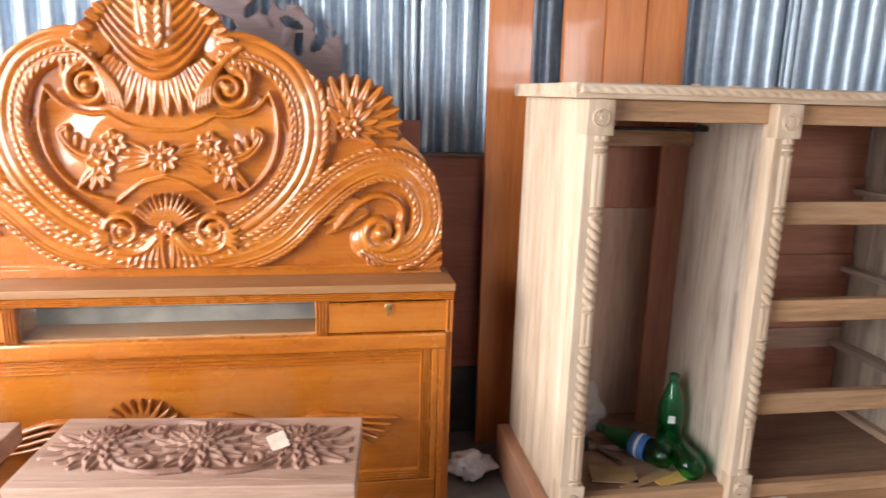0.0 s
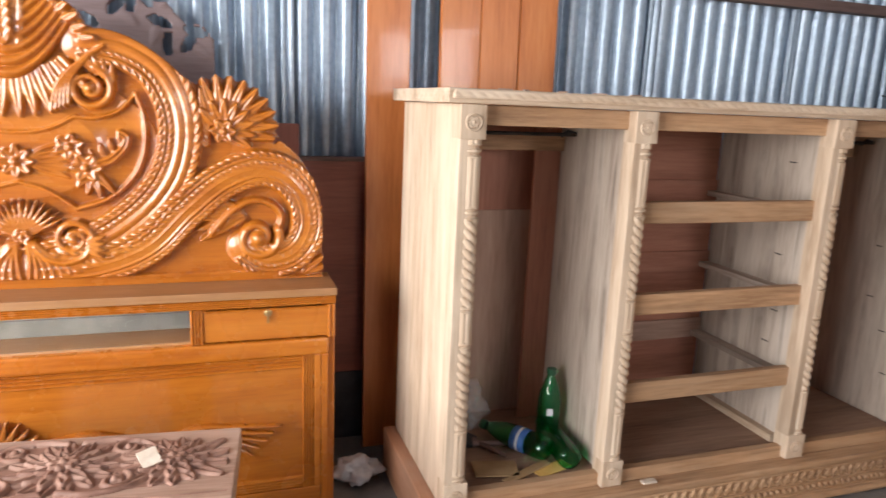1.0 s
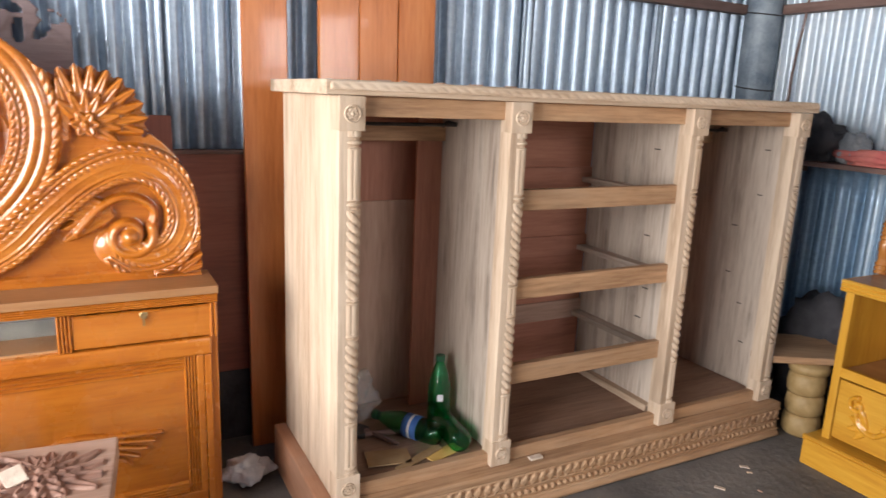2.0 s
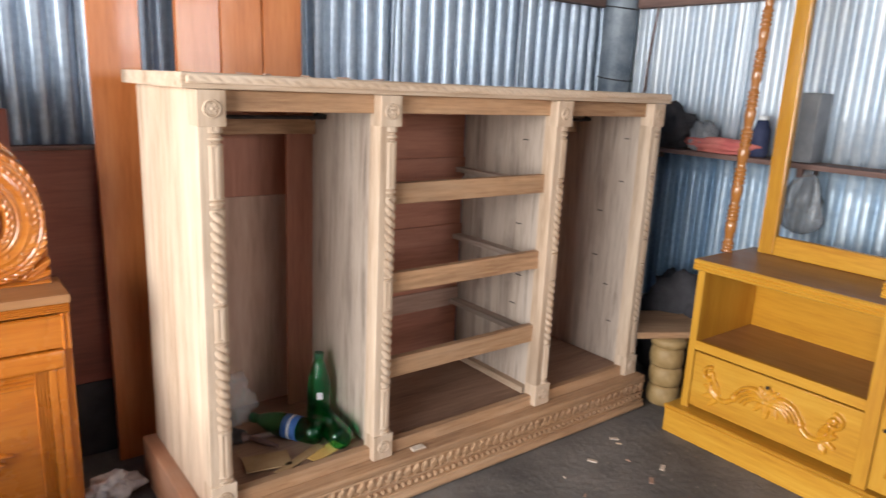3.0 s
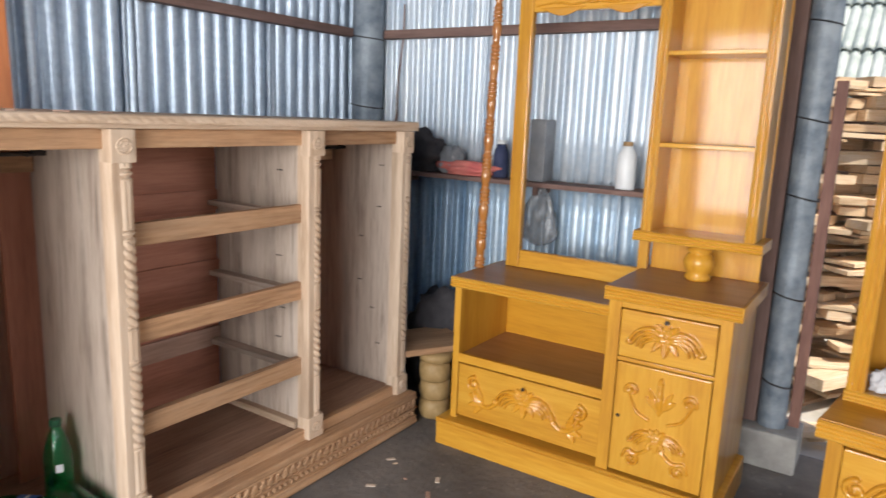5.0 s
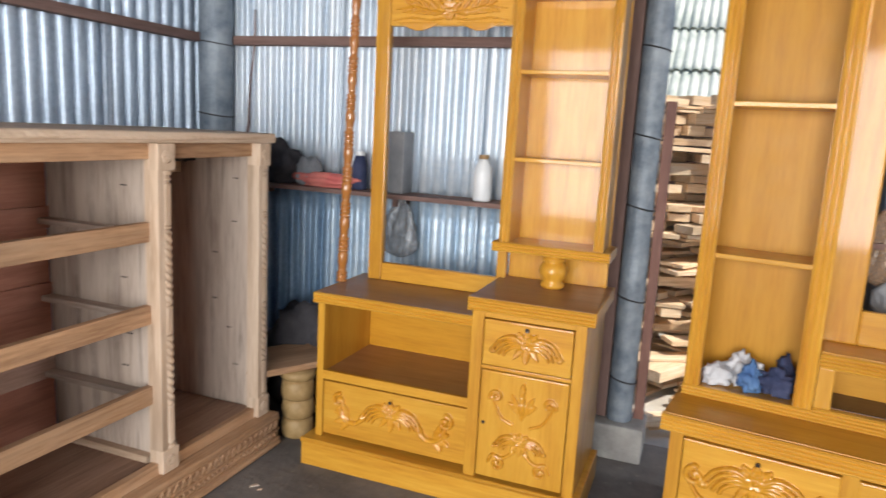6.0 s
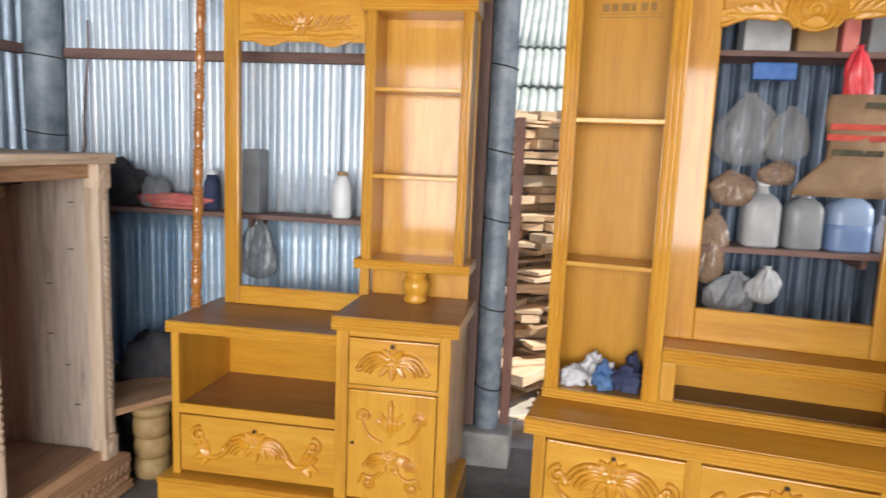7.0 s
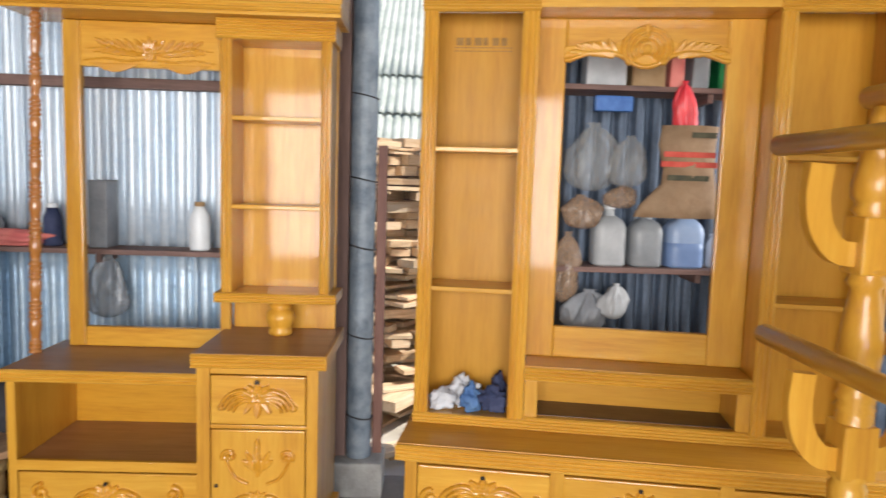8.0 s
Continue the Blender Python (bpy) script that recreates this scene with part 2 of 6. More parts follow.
BLUECLOTH = plain("blue_cloth", (0.05, 0.12, 0.30), (0.13, 0.25, 0.46), 0.85, 9, 0, 0.4)
NAVYCLOTH = plain("navy_cloth", (0.02, 0.03, 0.08), (0.06, 0.07, 0.14), 0.85, 9, 0, 0.4)
WHITECLOTH = plain("white_rag", (0.50, 0.50, 0.52), (0.68, 0.68, 0.70), 0.9, 11, 0, 0.4)
BAMBOO = plain("pale_yellow_turned_wood", (0.30, 0.19, 0.075), (0.42, 0.285, 0.13), 0.6, 18, 0, 0.2)
SACK = plain("brown_paper_sack", (0.25, 0.155, 0.085), (0.35, 0.235, 0.14), 0.8, 8, 0, 0.5, 22)
SACKRED = plain("red_print", (0.50, 0.06, 0.04), (0.60, 0.10, 0.07), 0.8, 30)
SACKDARK = plain("dark_print", (0.05, 0.05, 0.03), (0.10, 0.09, 0.05), 0.8, 30)
BLUEBAND = plain("blue_band", (0.03, 0.11, 0.36), (0.06, 0.17, 0.46), 0.5, 30)
GREENPL = plain("green_plastic", (0.01, 0.20, 0.06), (0.02, 0.28, 0.09), 0.35, 12)
PALETIN = plain("pale_sunlit_sheet", (0.46, 0.50, 0.45), (0.66, 0.68, 0.62), 0.5, 4, 0.1)
GROUND = plain("pale_dry_ground", (0.48, 0.44, 0.38), (0.66, 0.62, 0.55), 0.95, 3, 0, 0.5, 25)


def floor_material():
    m, n, l, p = mat("dusty_dark_cement_floor")
    tc = n.new("ShaderNodeTexCoord")
    r = ramp(n, [(0.3, (0.06, 0.056, 0.055)), (0.7, (0.21, 0.188, 0.172))])
    l.new(noise_tex(n, l, tc.outputs["Object"], 2.2, 8, 0.68), r.inputs[0])
    spots = ramp(n, [(0.64, (0, 0, 0)), (0.70, (1, 1, 1))])
    l.new(noise_tex(n, l, tc.outputs["Object"], 26, 4, 0.6), spots.inputs[0])
    sf = n.new("ShaderNodeMath")
    sf.operation = "MULTIPLY"
    sf.inputs[1].default_value = 0.35
    l.new(spots.outputs[0], sf.inputs[0])
    col = mixc(n, l, "MIX", sf.outputs[0], r.outputs[0], (0.36, 0.31, 0.26))
    l.new(col, p.inputs["Base Color"])
    p.inputs["Roughness"].default_value = 0.85
    b = n.new("ShaderNodeBump")
    b.inputs["Strength"].default_value, b.inputs["Distance"].default_value = 0.5, 0.01
    l.new(noise_tex(n, l, tc.outputs["Object"], 34, 6), b.inputs["Height"])
    l.new(b.outputs[0], p.inputs["Normal"])
    return m


FLOORM = floor_material()


# ---- building helpers ----
def part(name, bm, material, parent=None, label="", smooth=False):
    me = bpy.data.meshes.new(name)
    bm.to_mesh(me)
    bm.free()
    me.materials.append(material)
    if smooth:
        for f in me.polygons:
            f.use_smooth = True
    ob = new(name, me)
    ob.parent = parent
    if label:
        tagged(ob, label)
    return ob


def thing(name, m, label, category, group="", kind=""):
    ob = new(name)
    ob.matrix_world = m
    return tagged(ob, label, category, group, kind)


def add_box(bm, a, b, bevel=0.003):
    a, b = [min(p, q) for p, q in zip(a, b)], [max(p, q) for p, q in zip(a, b)]
    out = bmesh.ops.create_cube(bm, size=1.0)
    for v in out["verts"]:
        v.co = Vector([(p + q) / 2 + c * (q - p) for p, q, c in zip(a, b, v.co)])
    if bevel:
        lim = min(q - p for p, q in zip(a, b)) * 0.4
        edges = list({e for v in out["verts"] for e in v.link_edges})
        bmesh.ops.bevel(bm, geom=edges, offset=min(bevel, lim), segments=2, profile=0.6, affect="EDGES")


def slab(name, a, b, material, parent=None, label="", bevel=0.003):
    bm = bmesh.new()
    add_box(bm, a, b, bevel)
    return part(name, bm, material, parent, label)


def lathe_bm(profile, seg=24, bm=None, at=(0, 0, 0), closed=True):
    """A turned body from (radius, height) pairs."""
    bm = bm or bmesh.new()
    rings = []
    for r, z in profile:
        rings.append([bm.verts.new((at[0] + r * math.cos(2 * math.pi * i / seg), at[1] + r * math.sin(2 * math.pi * i / seg), at[2] + z)) for i in range(seg)])
    for p, q in zip(rings, rings[1:]):
        for i in range(seg):
            bm.faces.new((p[i], p[(i + 1) % seg], q[(i + 1) % seg], q[i]))
    if closed:
        bm.faces.new(rings[0][::-1])
        bm.faces.new(rings[-1])
    return bm


def moulding(name, x0, x1, z0, z1, front, back, ribs, material, parent, ends=0.0, label=""):
    """A straight moulding along x whose front is worked into round horizontal ribs."""
    prof = [(back, z0), (front + 0.006, z0)]
    h = (z1 - z0) / ribs
    for i in range(ribs):
        for k in range(7):
            a = math.pi * k / 6
            prof.append((front + 0.006 - 0.007 * math.sin(a), z0 + h * (i + 0.08 + 0.84 * k / 6)))
    prof += [(front + 0.006, z1), (back, z1)]
    bm = bmesh.new()
    rows = [[bm.verts.new((x, y, z)) for y, z in prof] for x in (x0, x1)]
    m = len(prof)
    for i in range(m):
        bm.faces.new((rows[0][i], rows[0][(i + 1) % m], rows[1][(i + 1) % m], rows[1][i]))
    bm.faces.new(rows[0][::-1])
    bm.faces.new(rows[1])
    bmesh.ops.recalc_face_normals(bm, faces=bm.faces)
    return part(name, bm, material, parent, label)


def upright_moulding(name, x0, x1, z0, z1, front, back, ribs, material, parent):
    """The same, upright: ribs that run along z across the width x0 to x1."""
    prof = [(x0, back), (x0, front + 0.006)]
    h = (x1 - x0) / ribs
    for i in range(ribs):
        for k in range(7):
            a = math.pi * k / 6
            prof.append((x0 + h * (i + 0.08 + 0.84 * k / 6), front + 0.006 - 0.007 * math.sin(a)))
    prof += [(x1, front + 0.006), (x1, back)]
    bm = bmesh.new()
    rows = [[bm.verts.new((x, y, z)) for x, y in prof] for z in (z0, z1)]
    m = len(prof)
    for i in range(m):
        bm.faces.new((rows[0][i], rows[0][(i + 1) % m], rows[1][(i + 1) % m], rows[1][i]))
    bm.faces.new(rows[0][::-1])
    bm.faces.new(rows[1])
    bmesh.ops.recalc_face_normals(bm, faces=bm.faces)
    return part(name, bm, material, parent)


def tube_bm(points, radii, seg=10, bm=None, flat=1.0):
    """A round bar along a line of points."""
    bm = bm or bmesh.new()
    pts = [Vector(p) for p in points]
    radii = [radii] * len(pts) if isinstance(radii, (int, float)) else radii
    side = None
    rings = []
    for i, p in enumerate(pts):
        t = (pts[min(i + 1, len(pts) - 1)] - pts[max(i - 1, 0)]).normalized()
        if side is None:
            side = t.orthogonal().normalized()
        side = (side - t * side.dot(t)).normalized()
        up = t.cross(side)
        rings.append([bm.verts.new(p + radii[i] * (side * math.cos(2 * math.pi * k / seg) + flat * up * math.sin(2 * math.pi * k / seg))) for k in range(seg)])
    for a, b in zip(rings, rings[1:]):
        for k in range(seg):
            bm.faces.new((a[k], a[(k + 1) % seg], b[(k + 1) % seg], b[k]))
    bm.faces.new(rings[0][::-1])
    bm.faces.new(rings[-1])
    return bm


def spline(points, n=12, closed=False):
    """A smooth line through the points."""
    p = np.array(points, float)
    q = np.vstack([p[-1], p, p[0], p[1]]) if closed else np.vstack([2 * p[0] - p[1], p, 2 * p[-1] - p[-2]])
    t = np.linspace(0, 1, n, endpoint=False)[:, None]
    out = []
    for i in range(len(q) - 3):
        a, b, c, d = q[i:i + 4]
        out.append(0.5 * ((2 * b) + (c - a) * t + (2 * a - 5 * b + 4 * c - d) * t ** 2 + (3 * b - a - 3 * c + d) * t ** 3))
    if not closed:
        out.append(p[-1:])
    return np.vstack(out)


def crumple(name, at, size, material, parent=None, label="", seed=0, rough=0.35, sub=4, category="", flat_base=True):
    """A crumpled, folded lump: cloth, bag or paper."""
    bm = bmesh.new()
    bmesh.ops.create_icosphere(bm, subdivisions=sub, radius=1.0)
    off = Vector((seed * 3.7, seed * 1.3, seed * 7.1))
    for v in bm.verts:
        d = v.co.normalized()
        k = 1 + rough * (noise.noise(d * 1.6 + off) - 0.9 * abs(noise.noise(d * 2.6 + off)) + 0.55 * abs(noise.noise(d * 6 + off)) - 0.4 * abs(noise.noise(d * 13 + off)))
        if not flat_base:
            k *= 1 - 0.55 * max(d.z, 0) ** 1.5
        v.co = Vector((d.x * k * size[0], d.y * k * size[1], d.z * k * size[2]))
        if flat_base and v.co.z < -size[2] * 0.75:
            v.co.z = -size[2] * 0.75
    low = min(v.co.z for v in bm.verts)
    for v in bm.verts:
        v.co += Vector(at) - Vector((0, 0, low))
    ob = part(name, bm, material, parent, label, True)
    if category:
        tagged(ob, label, category)
    return ob


class Carving:
    """A carved relief: heights over a panel of width u and height v, worked feature by feature."""

    def __init__(self, u0, u1, v0, v1, step, ground=-1.0):
        self.u, self.v = np.meshgrid(np.arange(u0, u1 + step / 2, step), np.arange(v0, v1 + step / 2, step))
        self.h = np.full(self.u.shape, float(ground))

    def near(self, pts, w):
        lo, hi = pts.min(0) - w, pts.max(0) + w
        r = np.where((self.v[:, 0] >= lo[1]) & (self.v[:, 0] <= hi[1]))[0]
        c = np.where((self.u[0] >= lo[0]) & (self.u[0] <= hi[0]))[0]
        if not len(r) or not len(c):
            return None
        return slice(r[0], r[-1] + 1), slice(c[0], c[-1] + 1)

    def along(self, pts, w):
        """Signed distance from a line and the length along it."""
        box = self.near(pts, w)
        if box is None:
            return None
        U, V = self.u[box], self.v[box]
        best, sgn, arc, total, s0 = np.full(U.shape, 9.0), np.ones(U.shape), np.zeros(U.shape), 0.0, 0.0
        for a, b in zip(pts, pts[1:]):
            e = b - a
            n = math.hypot(*e)
            if n < 1e-6:
                continue
            t = np.clip(((U - a[0]) * e[0] + (V - a[1]) * e[1]) / n ** 2, 0, 1)
            du, dv = U - a[0] - t * e[0], V - a[1] - t * e[1]
            d = np.hypot(du, dv)
            m = d < best
            best = np.where(m, d, best)
            sgn = np.where(m, np.sign(e[0] * dv - e[1] * du), sgn)
            arc = np.where(m, s0 + t * n, arc)
            s0 += n
        return box, best * sgn, arc, s0

    def top(self, box, height):
        self.h[box] = np.maximum(self.h[box], height)

    def rib(self, pts, w, h, base=0.0, taper=0.0, groove=0.0):
        got = self.along(np.asarray(pts), w)
        if got:
            box, d, s, n = got
            k = 1 - taper * (s / n) if taper >= 0 else 1 + taper * (1 - s / n)
            x = np.abs(d) / (w * np.maximum(k, 0.08))
            y = h * np.sqrt(np.clip(1 - x ** 2, 0, 1)) * (0.4 + 0.6 * k)
            if groove:
                y -= groove * np.exp(-(x / 0.22) ** 2)
            self.top(box, np.where(x < 1, base + y, -1))

    def rope(self, pts, w, h, pitch, base=0.0):
        got = self.along(np.asarray(pts), w)
        if got:
            box, d, s, n = got
            x = np.abs(d) / w
            y = h * np.sqrt(np.clip(1 - x ** 2, 0, 1)) * (0.45 + 0.55 * np.abs(np.cos(math.pi * (s / pitch + 0.45 * d / w))))
            self.top(box, np.where(x < 1, base + y, -1))

    def hollow(self, pts, w, lo, hi, base=0.0):
        """A trough with raised rims."""
        got = self.along(np.asarray(pts), w)
        if got:
            box, d, s, n = got
            x = np.abs(d) / w
            self.top(box, np.where(x < 1, base + lo + (hi - lo) * x ** 2, -1))

    def petal(self, u, v, angle, length, width, h, base=0.0, vein=0.25, blunt=0.0):
        a = radians(angle)
        r = max(length, width)
        box = self.near(np.array([[u, v], [u + length * math.cos(a), v + length * math.sin(a)]]), r * 0.6)
        if box is None:
            return
        du, dv = self.u[box] - u, self.v[box] - v
        x, y = (du * math.cos(a) + dv * math.sin(a)) / length, (-du * math.sin(a) + dv * math.cos(a))
        half = width * 0.5 * np.sqrt(np.clip(np.sin(math.pi * np.clip(x, 0, 1) ** (0.75 - 0.25 * blunt)), 0, 1)) + 1e-6
        k = np.abs(y) / half
        z = h * np.sqrt(np.clip(1 - k ** 2, 0, 1)) * (0.55 + 0.45 * x) - vein * h * np.exp(-(k / 0.25) ** 2)
        self.top(box, np.where((x > 0) & (x < 1) & (k < 1), base + z, -1))

    def flower(self, u, v, r, h, n=6, base=0.0, turn=0.0):
        for i in range(n):
            self.petal(u, v, turn + 360 * i / n, r, r * 7.0 / n, h, base, 0.25, 1)
        self.dome(u, v, r * 0.32, h * 1.15, base)

    def dome(self, u, v, r, h, base=0.0):
        box = self.near(np.array([[u, v]]), r)
        if box is not None:
            d = np.hypot(self.u[box] - u, self.v[box] - v) / r
            self.top(box, np.where(d < 1, base + h * np.sqrt(np.clip(1 - d ** 2, 0, 1)), -1))

    def fan(self, u, v, r0, r1, a0, a1, n, h, base=0.0):
        for i in range(n):
            a = a0 + (a1 - a0) * i / (n - 1)
            self.petal(u + r0 * math.cos(radians(a)), v + r0 * math.sin(radians(a)), a, r1 - r0, 1.2 * abs(radians(a1 - a0)) / (n - 1) * (r0 + r1) * 0.55, h, base, 0.2, 1)

    def volute(self, u, v, r, start, turns, w, h, base=0.0, way=1):
        t = np.linspace(0, 1, int(30 * turns))
        a = radians(start) + way * 2 * math.pi * turns * t
        q = r * (1 - 0.82 * t)
        self.rib(np.stack([u + q * np.cos(a), v + q * np.sin(a)], 1), w, h, base, 0.35)
        self.dome(u, v, r * 0.3, h * 1.25, base)

    def mesh(self, name, depth, material, parent, label="", mirrored=False, inside=None):
        """Front, rim and back of the relief; heights below zero are left out. The front looks along -y."""
        u, v, h = self.u, self.v, self.h
        keep = (h > -0.5) if inside is None else inside & (h > -0.5)
        if mirrored:
            u, v, h, keep = np.hstack([-u[:, :0:-1], u]), np.hstack([v[:, :0:-1], v]), np.hstack([h[:, :0:-1], h]), np.hstack([keep[:, :0:-1], keep])
        rows, cols = u.shape
        f = keep[:-1, :-1] & keep[1:, :-1] & keep[:-1, 1:] & keep[1:, 1:]
        i, j = np.where(f)
        at = lambda a, b: a * cols + b
        faces = np.stack([at(i, j), at(i, j + 1), at(i + 1, j + 1), at(i + 1, j)], 1)
        g = np.pad(f, 1)
        rim = []
        for di, dj, p, q in ((-1, 0, (0, 0), (0, 1)), (1, 0, (1, 1), (1, 0)), (0, -1, (1, 0), (0, 0)), (0, 1, (0, 1), (1, 1))):
            m = g[1:-1, 1:-1] & ~g[1 + di:g.shape[0] - 1 + di, 1 + dj:g.shape[1] - 1 + dj]
            a, b = np.where(m)
            e0, e1 = at(a + p[0], b + p[1]), at(a + q[0], b + q[1])
            rim.append(np.stack([e1, e0, e0 + rows * cols, e1 + rows * cols], 1))
        faces = np.vstack([faces, *rim])
        co = np.vstack([np.stack([u.ravel(), -np.maximum(h, 0).ravel(), v.ravel()], 1), np.stack([u.ravel(), np.full(u.size, depth), v.ravel()], 1)])
        used = np.unique(faces)
        new_index = np.full(len(co), -1)
        new_index[used] = np.arange(len(used))
        me = bpy.data.meshes.new(name)
        me.from_pydata(co[used].tolist(), [], new_index[faces].tolist())
        me.materials.append(material)
        me.polygons.foreach_set("use_smooth", [True] * len(me.polygons))
        me.update()
        ob = new(name, me)
        ob.parent = parent
        if label:
            tagged(ob, label)
        return ob


def inside_of(line, U, V):
    """Which points lie within a closed line."""
    hit = np.zeros(U.shape, bool)
    for a, b in zip(line, np.roll(line, -1, 0)):
        if a[1] != b[1]:
            m = (a[1] > V) != (b[1] > V)
            hit ^= m & (U < (b[0] - a[0]) * (V - a[1]) / (b[1] - a[1]) + a[0])
    return hit


# ---- structure ----
XW, YW = 2.62, 0.90          # faces of the tin walls
floor = tagged(slab("floor", (-3.3, -5.0, -0.12), (2.70, 1.02, 0.0), FLOORM, bevel=0), "dusty dark grey cement workshop floor", "floor", kind="structure")
ground = tagged(slab("ground", (-60, -60, -0.2), (80, 60, -0.125), GROUND, bevel=0), "pale dry sunlit ground outside the shed", "ground", kind="structure")


def sheet_bm(width, height, pitch=0.076, amp=0.0165, thick=0.003):
    """A corrugated sheet in x and z, its ribs upright, its face towards -y."""
    bm = bmesh.new()
    n = int(round(width / pitch)) * 12
    zs = [height * k / 6 for k in range(7)]
    grids = []
    for back in (0, thick):
        grids.append([[bm.verts.new((width * i / n, back - amp + 2 * amp * (0.5 - 0.5 * math.cos(math.pi * i / 6)) ** 2.4 + 0.003 * math.sin(2.1 * z + i * 0.035), z)) for z in zs] for i in range(n + 1)])
    f, b = grids
    for i in range(n):
        for k in range(6):
            bm.faces.new((f[i][k], f[i + 1][k], f[i + 1][k + 1], f[i][k + 1]))
            bm.faces.new((b[i][k], b[i][k + 1], b[i + 1][k + 1], b[i + 1][k]))
        bm.faces.new((f[i][0], b[i][0], b[i + 1][0], f[i + 1][0]))
        bm.faces.new((f[i][6], f[i + 1][6], b[i + 1][6], b[i][6]))
    for i in (0, n):
        for k in range(6):
            bm.faces.new((f[i][k], f[i][k + 1], b[i][k + 1], b[i][k]))
    bmesh.ops.recalc_face_normals(bm, faces=bm.faces)
    return bm


def tin_wall(name, m, length, height, material, label, lower=None, lap=1.06):
    """A wall of lapped sheets; with materials for a lower course it is two sheets high."""
    wall = thing(name, m, label, "wall", kind="structure")
    n = max(1, int(round(length / 0.76)))
    for i in range(n):
        w = length / n
        z0 = lap if lower else 0.0
        s = part("corrugated_sheet", sheet_bm(w + 0.045, height - z0), material, wall, smooth=True)
        s.location = (i * w, -0.005 * (i % 2), z0)
        if lower:
            s = part("corrugated_sheet", sheet_bm(w + 0.045, lap + 0.03), lower[min(i, len(lower) - 1)], wall, smooth=True)
            s.location = (i * w, 0.006 - 0.005 * (i % 2), 0)
    return wall


ROOF = 2.75
wall_north = tin_wall("wall_north", pose(-3.3, YW, 0.0), 5.92, ROOF, TIN, "grey galvanised corrugated tin wall")
# lower sheet nearest the corner carries shade in its blue, upper course the light
wall_east = tin_wall("wall_east", pose(XW, YW, 0.0, rz=-90), 2.26, ROOF, TINLIT, "tin wall behind the dressing table, coloured lit above and shaded blue-grey below", (TINBLUESHADE, TINPALE))
# shade behind the showcase comes from this sheet's dark colour
wall_east_far = tin_wall("wall_east_beyond_doorway", pose(XW, -2.08, 0.0, rz=-90), 2.92, ROOF, TINSHADE, "corrugated tin wall behind the showcase, shade put into its colour")
ceiling = tagged(part("ceiling", sheet_bm(5.96, 6.1), TINSHADE), "corrugated tin roof over the workshop", "ceiling", kind="structure")
ceiling.matrix_world = pose(-3.32, -5.08, ROOF + 0.06, -90, 0, 0) @ Matrix.Diagonal((1, -1, 1, 1))
wall_south = thing("wall_south", pose(0, 0, 0), "dull tin front wall with one open doorway", "wall", kind="structure")
slab("wall_panel", (-3.3, -5.1, 0), (0.3, -5.0, ROOF), TINSHADE, wall_south)
slab("wall_panel", (2.6, -5.1, 0), (2.7, -5.0, ROOF), TINSHADE, wall_south)
slab("lintel", (0.3, -5.1, 2.5), (2.6, -5.0, ROOF), TINSHADE, wall_south)
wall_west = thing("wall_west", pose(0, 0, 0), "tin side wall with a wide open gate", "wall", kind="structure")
slab("wall_panel", (-3.4, 0.25, 0), (-3.3, 0.98, ROOF), TINSHADE, wall_west)
slab("wall_panel", (-3.4, -5.0, 0), (-3.3, -3.2, ROOF), TINSHADE, wall_west)
slab("lintel", (-3.4, -3.2, 2.38), (-3.3, 0.25, ROOF), TINSHADE, wall_west)

# horizontal timber rails that hold the tin
RAIL = 1.80
tagged(slab("trim_rail_north", (-3.25, YW - 0.075, RAIL - 0.022), (2.44, YW - 0.02, RAIL + 0.022), BEAMW["x"]), "dark timber rail across the tin wall", "rail", kind="structure")
tagged(slab("trim_rail_east", (XW - 0.075, -1.28, RAIL - 0.022), (XW - 0.02, 0.725, RAIL + 0.022), BEAMW["y"]), "dark timber rail across the tin wall", "rail", kind="structure")


def post_thing(name, x, y, r, label, block):
    p = thing(name, pose(x, y, 0), label, "post", kind="structure")
    part("shaft", lathe_bm([(r * (1 + 0.03 * math.sin(5 * k)), ROOF * k / 14) for k in range(15)], 20), POSTGREY, p, smooth=True)
    for z in (0.35, 0.72, 1.12, 1.42, 1.78):
        t = np.linspace(0, 2 * math.pi, 17)
        part("wire_band", tube_bm([((r + 0.004) * math.cos(a), (r + 0.004) * math.sin(a), z + 0.012 * math.sin(a)) for a in t], 0.0035, 6), BLACKMETAL, p)
    if block:
        slab("footing", (-r - 0.05, -r - 0.06, 0), (r + 0.05, r + 0.05, 0.16), CONCRETE, p, "rough concrete footing", 0.012)
    return p


post_thing("post_corner", 2.505, 0.79, 0.085, "blue-grey round corner post against the tin", False)
post_thing("post_doorway", 2.56, -1.398, 0.056, "blue-grey doorway post bound with wire on a concrete footing", True)
tagged(slab("door_jamb", (2.585, -1.500, 0), (2.625, -1.458, 1.57), RUSTW["z"]), "rusty brown upright of the doorway", "door jamb", kind="structure")


# dark strip added over the tin to give the shade beside the post
tagged(slab("trim_doorway_upright", (2.545, -1.338, 0), (2.60, -1.255, ROOF), BEAMW["z"]), "dark strip added for the shade beside the doorway post", "upright", kind="structure")


